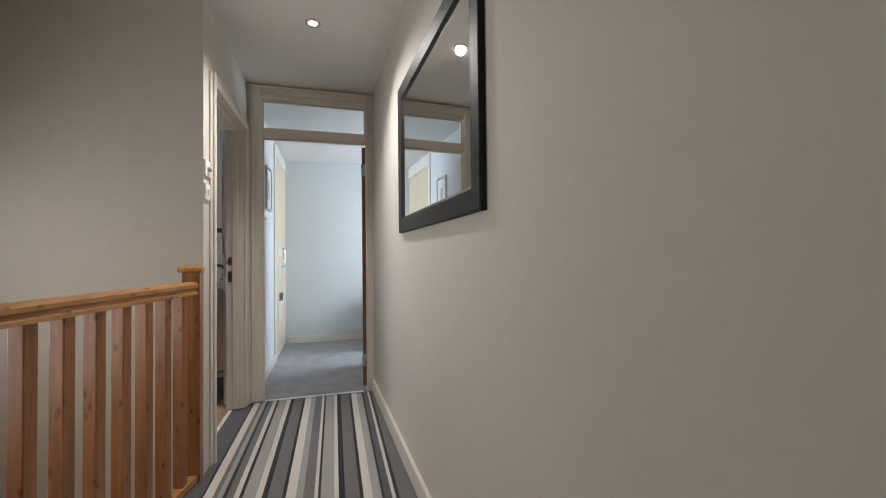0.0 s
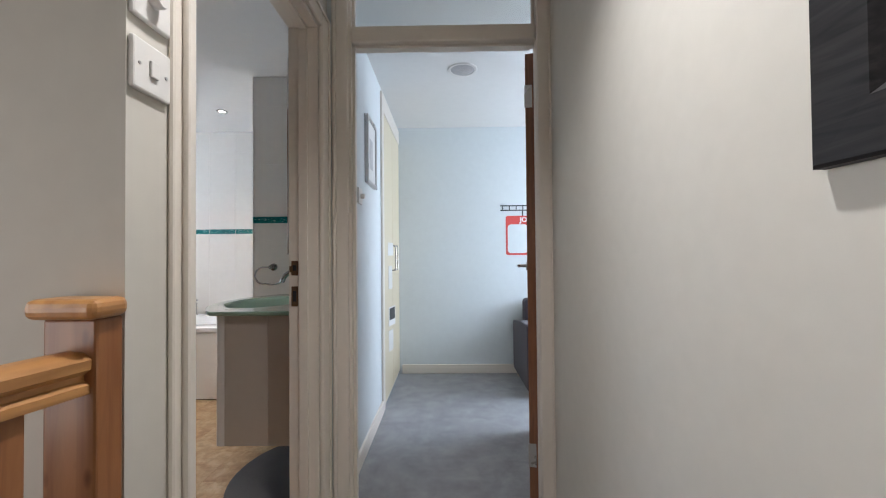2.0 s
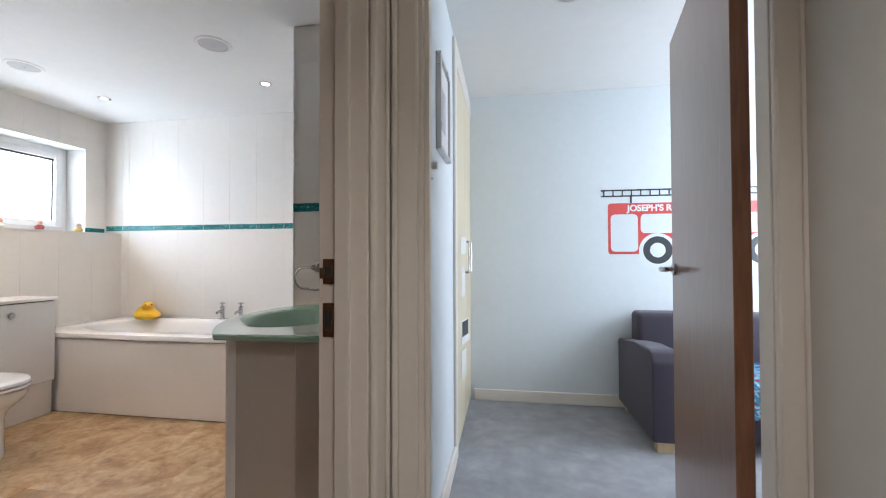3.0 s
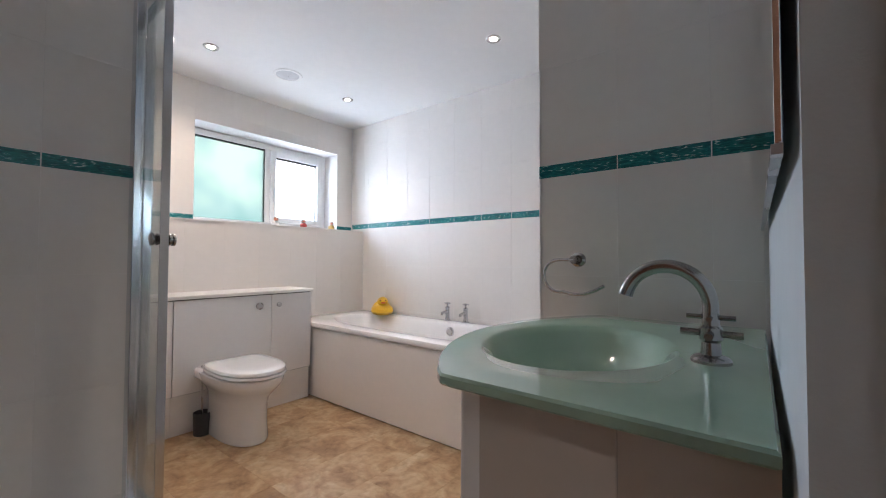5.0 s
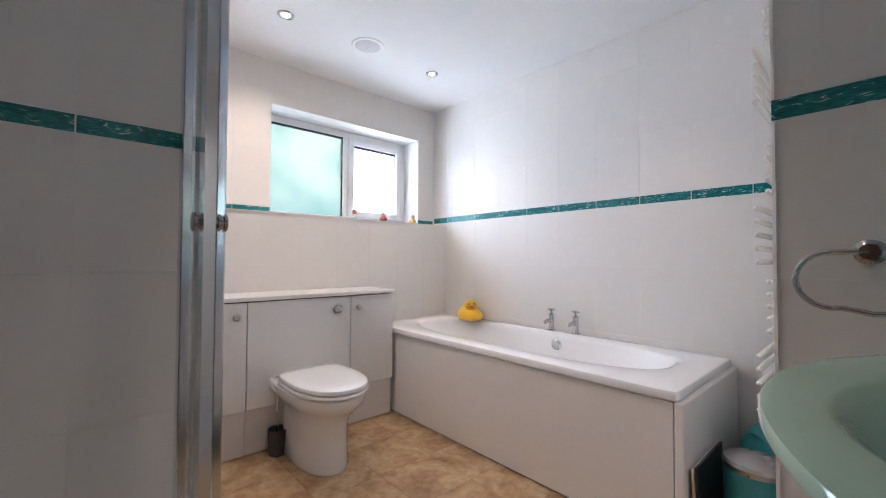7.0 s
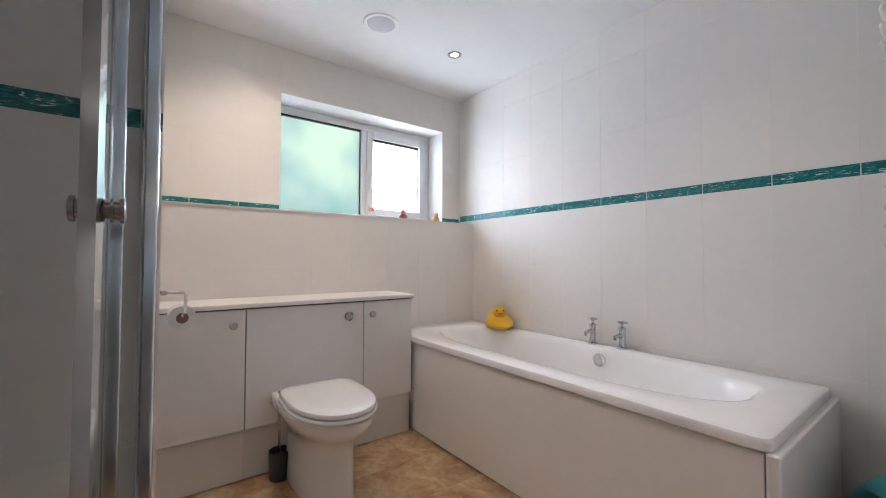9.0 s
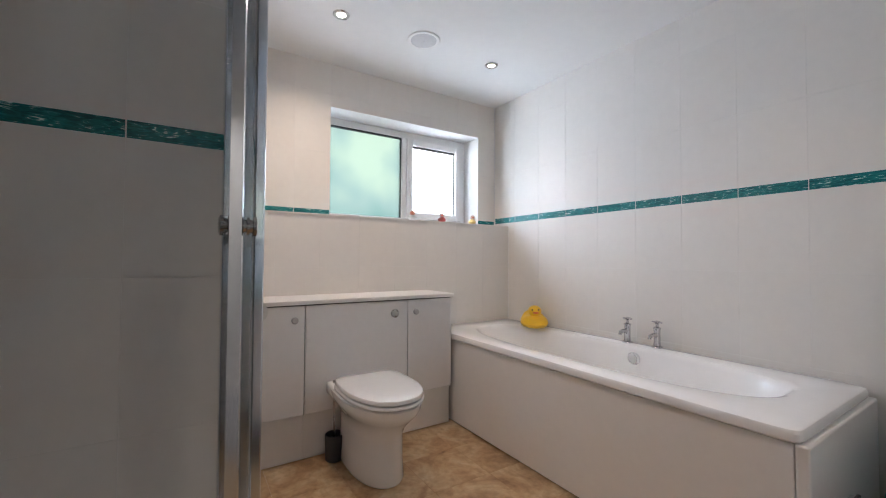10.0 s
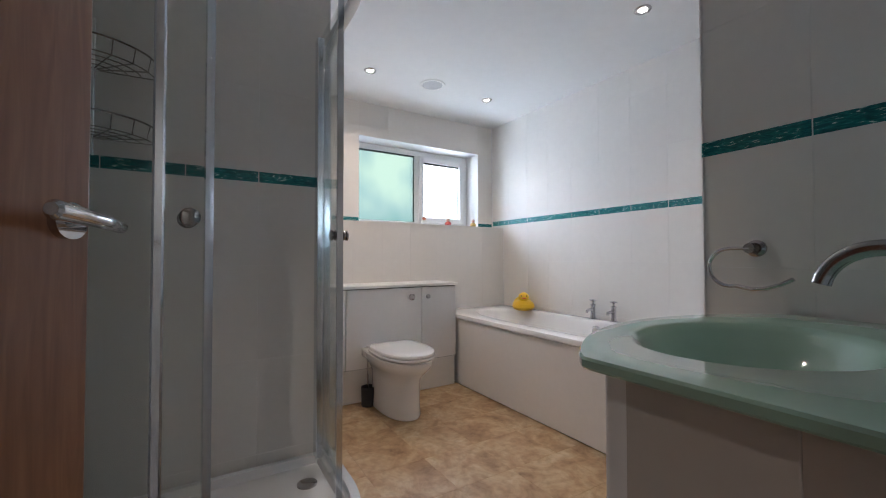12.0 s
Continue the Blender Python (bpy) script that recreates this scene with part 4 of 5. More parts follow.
for cx in (1.126, 1.80):
    flat([(cx + 0.125 * math.cos(radians(a)), 1.119 + 0.125 * math.sin(radians(a))) for a in range(0, 360, 10)], PAINT_BED, "wheel_arch", fe, lift=0.002)
    wl = flat([(cx + 0.098 * math.cos(radians(a)), 1.123 + 0.098 * math.sin(radians(a))) for a in range(0, 360, 10)], INK, "tyre", fe, "black vinyl tyre", lift=0.003)
    flat([(cx + 0.052 * math.cos(radians(a)), 1.123 + 0.052 * math.sin(radians(a))) for a in range(0, 360, 12)], PAINT_BED, "rim", wl, lift=0.004)
lad = bmesh.new()
for z in (1.514, 1.556):
    box(0.744, 2.05, WYV - 0.002, WYV + 0.001, z - 0.005, z + 0.005, bm=lad)
x = 0.765
while x < 2.04:
    box(x - 0.004, x + 0.004, WYV - 0.002, WYV + 0.001, 1.519, 1.551, bm=lad)
    x += 0.063
for x in (0.95, 1.55):
    box(x - 0.006, x + 0.006, WYV - 0.002, WYV + 0.001, 1.462, 1.509, bm=lad)
part("ladder", lad, INK, fe, "black vinyl ladder")
txt = bpy.data.curves.new("lettering", "FONT")
txt.body, txt.size, txt.extrude, txt.offset = "JOSEPH'S ROOM", 0.062, 0.0004, 0.0025
txt.materials.append(CARD)
lt = new("lettering", txt)
bpy.context.view_layer.update()
me = bpy.data.meshes.new_from_object(lt.evaluated_get(bpy.context.evaluated_depsgraph_get()))
bpy.data.objects.remove(lt)
lt = new("lettering", me)
lt.parent = fe
lt.matrix_basis = Matrix.Translation(Vector((0.925, WYV - 0.0009, 1.405)) - Vector((1.4, WYV, 1.3))) @ Matrix.Rotation(radians(90), 4, "X")
tagged(lt, "white lettering")

# sofa against the bedroom wall
so = thing("sofa", (1.55, 5.45, 0), "dark purple-grey fabric sofa on short wooden feet", "sofa")
SX0, SX1, SY0, SY1 = 0.845, 2.35, 5.10, 5.775


def arm(x0, x1):
    pr = []
    for y, z in ((SY0, 0.06), (SY0, 0.50), (SY0 + 0.03, 0.545), (SY0 + 0.08, 0.56), (SY0 + 0.30, 0.545), (SY1 - 0.02, 0.50), (SY1, 0.49), (SY1, 0.06)):
        pr.append((y, z))
    bm = loft([[(x0, y, z) for y, z in pr], [(x1, y, z) for y, z in pr]])
    bmesh.ops.bevel(bm, geom=bm.edges, offset=0.018, segments=3, profile=0.6, affect="EDGES")
    return bm


part("armrest", arm(SX0, SX0 + 0.15), SOFA_CLOTH, so, smooth=True)
part("armrest", arm(SX1 - 0.15, SX1), SOFA_CLOTH, so, smooth=True)
part("seat_base", box(SX0 + 0.15, SX1 - 0.15, SY0 + 0.03, SY1 - 0.16, 0.08, 0.28, 0.02, segments=3), SOFA_CLOTH, so, smooth=True)
part("seat_cushion", box(SX0 + 0.155, SX1 - 0.155, SY0 + 0.02, SY1 - 0.17, 0.28, 0.40, 0.035, segments=4), SOFA_CLOTH, so, smooth=True)
bk = box(SX0 + 0.08, SX1 - 0.08, SY1 - 0.19, SY1 - 0.02, 0.20, 0.705, 0.035, segments=4)
part("backrest", bk, SOFA_CLOTH, so, smooth=True)
for x in (SX0 + 0.05, SX1 - 0.11):
    for y in (SY0 + 0.02, SY1 - 0.10):
        part("foot", box(x - 0.02, x + 0.07, y, y + 0.06, 0.0, 0.065, 0.004), BEECH, so, "pale wooden foot")


def play_cloth():
    m = bpy.data.materials.new("blue_red_white_printed_cloth")
    m.use_nodes = True
    nt = m.node_tree
    n, l = nt.nodes, nt.links
    geo, v = n.new("ShaderNodeNewGeometry"), n.new("ShaderNodeTexNoise")
    v.inputs["Scale"].default_value, v.inputs["Detail"].default_value, v.inputs["Distortion"].default_value = 9, 2, 1.5
    l.new(geo.outputs["Position"], v.inputs["Vector"])
    r = ramp(nt, [(0.0, (0.02, 0.10, 0.25)), (0.38, (0.05, 0.33, 0.55)), (0.47, (0.65, 0.72, 0.75)), (0.52, (0.08, 0.42, 0.62)), (0.60, (0.55, 0.06, 0.04)), (0.66, (0.03, 0.08, 0.16))], "CONSTANT")
    l.new(v.outputs["Fac"], r.inputs["Fac"])
    l.new(r.outputs[0], n["Principled BSDF"].inputs["Base Color"])
    n["Principled BSDF"].inputs["Roughness"].default_value = 0.85
    return m


bl = bmesh.new()
rows = []
for i in range(13):
    rows.append([])
    for j in range(17):
        u, v = i / 12, j / 16
        x, y = SX0 + 0.17 + u * 0.62, SY0 - 0.02 + v * 0.42
        z = 0.415 + 0.012 * noise.noise(Vector((x * 9, y * 9, 0.3)))
        if v < 0.22:
            z, y = 0.415 - (0.22 - v) * 0.9 + 0.008 * noise.noise(Vector((x * 14, v * 6, 1.3))), SY0 - 0.005 - 0.012 * (0.22 - v)
        rows[-1].append(bl.verts.new((x, y, z)))
for i in range(12):
    for j in range(16):
        bl.faces.new((rows[i][j], rows[i + 1][j], rows[i + 1][j + 1], rows[i][j + 1]))
bmesh.ops.solidify(bl, geom=bl.faces, thickness=0.012)
tagged(part("blanket", bl, play_cloth(), smooth=True), "blue, white and red printed blanket on the sofa seat", "blanket")

# ---- bathroom: bath ----
tub = thing("bathtub", (-2.39, 5.52, 0), "white double-ended bathtub with plain white panels", "bathtub")
TX, TY, TW, TD, TZ = (LEDGE_X - 1.374) / 2, 5.489, (-1.374 - LEDGE_X) / 2 - 0.001, 0.374, 0.556
IX, IY, IW, ID = -2.36, 5.515, 0.835, 0.265
N = 64
rings = [oval(TX, TY, TZ - 0.038, TW - 0.004, TD - 0.004, 40, N), oval(TX, TY, TZ - 0.033, TW, TD, 40, N), oval(TX, TY, TZ - 0.013, TW, TD, 40, N), oval(TX, TY, TZ - 0.004, TW - 0.004, TD - 0.004, 36, N), oval(TX, TY, TZ, TW - 0.013, TD - 0.013, 30, N),
         oval(IX, IY, TZ, IW + 0.03, ID + 0.03, 2.9, N), oval(IX, IY, TZ - 0.006, IW + 0.008, ID + 0.008, 2.8, N), oval(IX, IY, TZ - 0.03, IW - 0.012, ID - 0.008, 2.7, N),
         oval(IX, IY, TZ - 0.20, IW - 0.09, ID - 0.03, 2.6, N), oval(IX, IY, TZ - 0.34, IW - 0.17, ID - 0.06, 2.6, N), oval(IX, IY, TZ - 0.39, IW - 0.24, ID - 0.10, 2.5, N)]
part("tub_shell", loft(rings, False, True), ACRYLIC, tub, smooth=True)
part("front_panel", box(LEDGE_X, -1.393, 5.127, 5.141, 0.004, 0.514, 0.003), BOARD, tub)
# thin dark strip stands in for the shade along the bath's foot
part("floor_shade_strip", box(LEDGE_X, -1.364, 5.133, 5.140, 0.0, 0.004), DARK, tub, "dark strip painting the shade at the floor")
part("end_panel", box(-1.391, -1.358, 5.124, BATH_Y1 - 0.001, 0.004, 0.518, 0.008, segments=3), BOARD, tub)
# dark strip behind the panel top paints the shade under the rim
part("gap_shade_strip", box(LEDGE_X, -1.40, 5.143, 5.149, 0.40, 0.523), DARK, tub)
ov = part("overflow", lathe([(0.034, 0.0), (0.034, -0.010), (0.027, -0.018), (0.022, -0.015), (0.004, -0.016)], (-2.254, IY + ID - 0.016, TZ - 0.068), "y"), CHROME, tub, "chrome overflow cover", smooth=True)


def bath_tap(x, y):
    t = thing("bath_tap", (x, y, TZ), "chrome pillar bath tap with cross head", "tap", "pair of bath taps")
    part("body", lathe([(0.028, 0.0), (0.028, 0.006), (0.0185, 0.010), (0.0165, 0.03), (0.0165, 0.095), (0.020, 0.10), (0.020, 0.106), (0.010, 0.112)], (x, y, TZ), n=20), TAP_CHROME, t, smooth=True)
    part("spout", tube([(x, y, TZ + 0.068), (x - 0.004, y - 0.04, TZ + 0.068), (x - 0.006, y - 0.058, TZ + 0.064), (x - 0.006, y - 0.062, TZ + 0.048)], [0.012, 0.011, 0.0105, 0.010], 14), TAP_CHROME, t, smooth=True)
    h = part("head", lathe([(0.008, 0.11), (0.008, 0.128), (0.012, 0.132), (0.012, 0.140), (0.006, 0.144)], (x, y, TZ), n=16), TAP_CHROME, t, smooth=True)
    for dx, dy in ((1, 0), (0, 1)):
        part("cross_bar", tube([(x - 0.027 * dx, y - 0.027 * dy, TZ + 0.136), (x + 0.027 * dx, y + 0.027 * dy, TZ + 0.136)], 0.0045), TAP_CHROME, h)


bath_tap(-2.33, 5.822)
bath_tap(-2.165, 5.832)


def duck(name, x, y, z, s, turn, body, head, beak, label, group="", girth=1.0):
    d = thing(name, (x, y, z), label, "rubber duck", group)
    M = Matrix.Translation((x, y, z)) @ Matrix.Rotation(radians(turn), 4, "Z") @ Matrix.Diagonal((s, s, s * (0.87 if girth > 1 else 1.0), 1))

    def put(bm, nm, material, lab=""):
        bmesh.ops.transform(bm, matrix=M, verts=bm.verts)
        part(nm, bm, material, d, lab, smooth=True)
    rg = []
    for h, rx, ry, sh in ((0.0, 0.30, 0.24, 0), (0.06, 0.44, 0.33, 0), (0.18, 0.52, 0.38, -0.01), (0.32, 0.50, 0.36, -0.03), (0.42, 0.38, 0.29, -0.01), (0.47, 0.24, 0.22, 0.06), (0.50, 0.17, 0.17, 0.10)):
        ring = oval(sh, 0, h, rx * girth, ry * girth, 2, 28)
        rg.append([(px, py, pz + (0.16 * max(0.0, (-px - 0.28)) / 0.2 if 0.1 < h < 0.45 else 0)) for px, py, pz in ring])
    put(loft(rg), "body", body)
    hd = bmesh.new()
    bmesh.ops.create_uvsphere(hd, u_segments=24, v_segments=14, radius=0.255, matrix=Matrix.Translation((0.12, 0, 0.68)) @ Matrix.Diagonal((1, 0.95, 0.98, 1)))
    put(hd, "head", head)
    bk = loft([oval(0, 0, 0, 0.05, 0.10, 2, 16), oval(0.0, 0, 0.10, 0.045, 0.115, 2, 16), oval(0.01, 0, 0.19, 0.02, 0.085, 2, 16)])
    bmesh.ops.transform(bk, matrix=Matrix.Translation((0.32, 0, 0.64)) @ Matrix.Rotation(radians(80), 4, "Y"), verts=bk.verts)
    put(bk, "beak", beak, "orange beak")
    for sy in (-0.11, 0.11):
        ey = bmesh.new()
        bmesh.ops.create_uvsphere(ey, u_segments=10, v_segments=6, radius=0.035, matrix=Matrix.Translation((0.315, sy, 0.76)))
        put(ey, "eye", BLACK)
    for sy in (-1, 1):
        wg = loft([oval(-0.08, 0.30 * sy * girth, 0.24, 0.22, 0.09, 2, 16), oval(-0.12, 0.30 * sy * girth, 0.33, 0.20, 0.085, 2, 16), oval(-0.18, 0.28 * sy * girth, 0.41, 0.08, 0.04, 2, 16)])
        put(wg, "wing", body)


duck("rubber_duck", -2.985, 5.748, TZ, 0.188, -38, DUCK_YELLOW, DUCK_YELLOW, DUCK_ORANGE, "large yellow rubber duck with an orange beak on the bath rim", girth=1.33)
for y, b, h, lab in ((5.02, CARD, DUCK_PINK, "tiny white and pink toy duck on the window ledge"), (5.265, DUCK_RED, DUCK_PALE, "tiny dark red toy duck with a pale head on the ledge"), (5.545, DUCK_DULL, DUCK_PALE, "tiny dull yellow toy duck with a pale head on the ledge")):
    duck("toy_duck", -3.44, y, LEDGE_Z, 0.075, -30, b, h, DUCK_ORANGE, lab, "toy ducks on the ledge")

# ---- toilet furniture ----
UF, UT = -3.088, 0.79
for ya, yb, nm, lab in ((3.853, 4.205, "base_cabinet", "white cupboard unit beside the toilet"), (4.205, 4.793, "cistern_unit", "white boxed cistern unit behind the toilet"), (4.793, 5.103, "base_cabinet", "narrow white cupboard unit beside the bath")):
    c = thing(nm, (UF, (ya + yb) / 2, 0), lab, "cabinet", "toilet furniture")
    part("body", box(LEDGE_X, UF + 0.002, ya + 0.0005, yb - 0.0005, 0.228, UT - 0.002), BOARD, c)
    part("plinth", box(LEDGE_X, UF - 0.004, ya + 0.0005, yb - 0.0005, 0.002, 0.228), TILE, c, "cream plinth")
    # thin dark strip paints the shade below the plinth
    part("floor_shade_strip", box(LEDGE_X, UF - 0.010, ya + 0.0005, yb - 0.0005, 0.0, 0.002), DARK, c)
    front = part("front_panel" if "cistern" in nm else "cabinet_door", box(UF + 0.003, UF + 0.020, ya + 0.0022, yb - 0.0022, 0.235, UT - 0.007, 0.0015), BOARD, c)
    # dark sheet behind the front: shade painted into the gaps round it
    part("gap_shade_sheet", box(UF + 0.0022, UF + 0.0060, ya + 0.0006, yb - 0.0006, 0.230, UT - 0.0025), DARK, c)
    ky = {4.205: 4.150, 4.793: 4.700, 5.103: 4.838}[yb]
    r = 0.024 if "cistern" in nm else 0.017
    part("flush_button" if "cistern" in nm else "knob", lathe([(r * 0.45, 0.020), (r * 0.45, 0.032), (r, 0.036), (r, 0.046), (r * 0.7, 0.05)], (UF, ky, 0.715), "x"), STEEL, front, "chrome button" if "cistern" in nm else "chrome knob", smooth=True)
tagged(part("worktop", box(LEDGE_X, UF + 0.034, 3.853, 5.113, UT, UT + 0.022, 0.004), BOARD), "white laminate top over the toilet furniture", "worktop")


def dee(x_back, x_front, y, half, n=40, power=2.4):
    """Outline of a toilet seat or pan: square at the back, round in front."""
    out = []
    xm = x_front - (x_front - x_back) * 0.56
    for i in range(n):
        a = 2 * math.pi * i / n
        c, s = math.cos(a), math.sin(a)
        if c >= 0:
            out.append((xm + (x_front - xm) * abs(c) ** (2 / 2.2), y + half * math.copysign(abs(s) ** (2 / 2.2), s)))
        else:
            out.append((xm - (xm - x_back) * abs(c) ** (2 / 6.0), y + half * math.copysign(abs(s) ** (2 / 6.0), s) * (1 - 0.06 * abs(c))))
    return out


wc = thing("toilet", (-2.8, 4.43, 0), "white back-to-wall toilet with the lid closed", "toilet")
CY = 4.487


def ring_at(xb, xf, half, z):
    return [(px, py, z) for px, py in dee(xb, xf, CY, half)]


X0 = UF + 0.020
part("pan", loft([ring_at(X0, -2.622, 0.118, 0.0), ring_at(X0, -2.615, 0.122, 0.015), ring_at(X0, -2.622, 0.116, 0.10), ring_at(X0, -2.618, 0.115, 0.22), ring_at(X0, -2.600, 0.122, 0.262),
                  ring_at(X0, -2.555, 0.148, 0.305), ring_at(X0, -2.522, 0.169, 0.335), ring_at(X0, -2.508, 0.177, 0.36), ring_at(X0, -2.505, 0.180, 0.384), ring_at(X0, -2.512, 0.175, 0.390)]), PORCELAIN, wc, smooth=True)
part("rear_shelf", box(X0, -2.945, CY - 0.174, CY + 0.174, 0.335, 0.402, 0.018, segments=4), PORCELAIN, wc, smooth=True)
seat = part("seat", slab(dee(-2.985, -2.495, CY, 0.182), 0.397, 0.414, 0.007), PORCELAIN, wc, smooth=True)
lid = loft([[(px, py, z) for px, py in dee(-2.985 + k, -2.498 - k, CY, 0.177 - k)] for z, k in ((0.419, 0.004), (0.422, 0.0), (0.431, 0.0), (0.438, 0.004), (0.444, 0.02), (0.447, 0.06), (0.448, 0.12))])
part("lid", lid, PORCELAIN, wc, smooth=True)
for s in (-0.14, 0.14):
    part("seat_buffer", box(-2.72, -2.69, CY + s - 0.01, CY + s + 0.01, 0.389, 0.398), PORCELAIN, seat)
    part("lid_buffer", box(-2.72, -2.69, CY + s - 0.01, CY + s + 0.01, 0.413, 0.420), PORCELAIN, seat)
for s in (-0.075, 0.075):
    part("seat_hinge", tube([(-3.0, CY + s - 0.02, 0.412), (-3.0, CY + s + 0.02, 0.412)], 0.012, 14), PORCELAIN, wc, smooth=True)

for o in wc.children_recursive:
    o.data.transform(Matrix.Diagonal((1, 1, 0.965, 1)))

b = thing("toilet_brush", (-3.012, 4.346, 0), "charcoal toilet brush pot with a steel handled brush", "toilet brush")
BX, BYY = -3.012, 4.346
part("pot", loft([oval(BX, BYY, 0.0, 0.042, 0.042, 2, 28), oval(BX, BYY, 0.004, 0.045, 0.045, 2, 28), oval(BX, BYY, 0.128, 0.048, 0.048, 2, 28), oval(BX, BYY, 0.13, 0.045, 0.045, 2, 28), oval(BX, BYY, 0.02, 0.041, 0.041, 2, 28)]), CHARCOAL, b, smooth=True)
part("stem", tube([(BX, BYY, 0.025), (BX - 0.006, BYY - 0.004, 0.40)], 0.006), STEEL, b)
part("bristle_head", lathe([(0.02, 0.022), (0.032, 0.03), (0.032, 0.10), (0.015, 0.115)], (BX, BYY, 0)), BLACK, b, smooth=True)

rh = thing("toilet_roll_holder", (-2.72, 3.86, 0.89), "chrome toilet roll holder with a nearly full roll", "toilet roll holder")
RX = -2.77
part("mount", lathe([(0.022, 0.0), (0.022, 0.008), (0.010, 0.014), (0.010, 0.03)], (RX, 3.8605, 0.895), "y"), CHROME, rh, smooth=True)
part("arm", tube([(RX, 3.88, 0.895), (RX, 3.94, 0.895), (RX, 3.95, 0.885), (RX, 3.945, 0.82), (RX - 0.01, 3.94, 0.81), (RX - 0.12, 3.94, 0.81)], 0.006), CHROME, rh, smooth=True)
rl = lathe([(0.020, -0.115), (0.044, -0.113), (0.044, -0.017), (0.020, -0.015)], (RX, 3.94, 0.80), "x", 30)
roll = tagged(part("toilet_roll", rl, FLESH, smooth=True), "white toilet paper roll on the chrome holder", "toilet roll")

# flat dark disc on the capped end paints the shade in the core
part("core", lathe([(0.0195, -0.0155), (0.0195, -0.0135)], (RX, 3.94, 0.80), "x", 24), mat("brown_card_dark_hollow", (0.16, 0.11, 0.07), 0.8), roll, "brown card core, its hollow painted dark")

# ---- shower ----
sh = thing("shower_enclosure", (-1.73, 3.45, 0.0), "quadrant shower enclosure of clear glass and chrome with doors slid open", "shower")
SR, SCX, SCY, SZ0, SZ1 = 0.55, -1.88, 3.285, 0.15, 1.975
EX, EY = SCX + SR, SCY + SR
wall_gap = 0.004
line = [(EX, SHOWER_Y + wall_gap), (EX, SCY)] + arc(SCX, SCY, SR, 0, 90, 16)[1:] + [(SHOWER_X + wall_gap, EY)]
outline = [(SHOWER_X + wall_gap, SHOWER_Y + wall_gap)] + [(EX + 0.02, SHOWER_Y + wall_gap), (EX + 0.02, SCY)] + arc(SCX, SCY, SR + 0.02, 0, 90, 16)[1:] + [(SHOWER_X + wall_gap, EY + 0.02)]
inner = [(SHOWER_X + 0.03, SHOWER_Y + 0.03), (EX - 0.03, SHOWER_Y + 0.03), (EX - 0.03, SCY)] + arc(SCX, SCY, SR - 0.03, 0, 90, 16)[1:] + [(SHOWER_X + 0.03, EY - 0.03)]
tray = bmesh.new()
loft([[(*p, 0.0) for p in outline], [(*p, 0.146) for p in outline], [(x * 0.998 + SCX * 0.002, y * 0.998 + SCY * 0.002, 0.152) for x, y in outline], [(*p, 0.152) for p in inner],
      [(x * 0.97 + -1.75 * 0.03, y * 0.97 + 3.4 * 0.03, 0.122) for x, y in inner]], True, True, bm=tray)
part("tray", tray, ACRYLIC, sh, "white raised shower tray", smooth=True)
part("drain", lathe([(0.038, 0.122), (0.038, 0.127), (0.03, 0.129), (0.012, 0.126)], (-2.03, 3.72, 0)), STEEL, sh, "steel shower drain", smooth=True)
part("top_rail", sheet(line, 0.032, SZ1 - 0.035, SZ1), ALU, sh, "chrome curved rail", smooth=True)
part("bottom_rail", sheet(line, 0.032, 0.152, 0.178), ALU, sh, smooth=True)
for nm, a, b2 in (("fixed_panel", (EX, SHOWER_Y + 0.02), (EX, SCY)), ("fixed_panel", (SHOWER_X + 0.02, EY), (SCX - 0.13, EY))):
    p = part(nm, sheet([a, b2], 0.006, 0.178, SZ1 - 0.035), CLEAR, sh, "clear fixed shower glass")
    p.visible_shadow = False
for x, y in ((EX, SHOWER_Y + 0.018), (SHOWER_X + 0.02, EY)):
    part("wall_profile", box(x - 0.016, x + 0.016, y - 0.016, y + 0.016, 0.152, SZ1, 0.004), ALU, sh, "chrome wall profile")
for x, y, w2, d2 in ((EX, SCY, 0.012, 0.010), (SCX - 0.12, EY, 0.010, 0.012)):
    part("end_profile", box(x - w2, x + w2, y - d2, y + d2, 0.178, SZ1 - 0.035, 0.004), ALU, sh, "chrome panel edge")


def slid_door(pts, lead, knob_at, out):
    dr = part("sliding_door", sheet(pts, 0.006, 0.185, SZ1 - 0.045), CLEAR, sh, "clear sliding shower door")
    dr.visible_shadow = False
    part("edge_strip", sheet(lead, 0.020, 0.185, SZ1 - 0.045), ALU, dr, "chrome door edge")
    o, k = Vector((out[0], out[1], 0)), Vector((*knob_at, 1.085))
    for s in (1, -1):
        part("knob", tube([k + o * q * s for q in (0.003, 0.008, 0.0085, 0.013, 0.0135, 0.018, 0.0185, 0.024, 0.0245, 0.030, 0.032)], [0.016, 0.016, 0.012, 0.012, 0.018, 0.018, 0.013, 0.013, 0.0185, 0.0185, 0.014], 24), NICKEL, dr, "ridged steel shower knob", smooth=True)
    part("roller", tube([Vector((*knob_at, SZ1 - 0.03)) - o * 0.012, Vector((*knob_at, SZ1 - 0.03)) - o * 0.035], 0.016, 16), PLASTIC, dr)


RI = SR - 0.026
la = arc(SCX, SCY, RI, -4, 9, 6)
slid_door([(EX - 0.030, SHOWER_Y + 0.06)] + la, arc(SCX, SCY, RI, 8.2, 9.8, 2), arc(SCX, SCY, RI, 5.2, 6, 1)[0], (1.0, 0.09))
RJ = 0.494
ra = arc(SCX, SCY, RJ, 79, 90, 6)
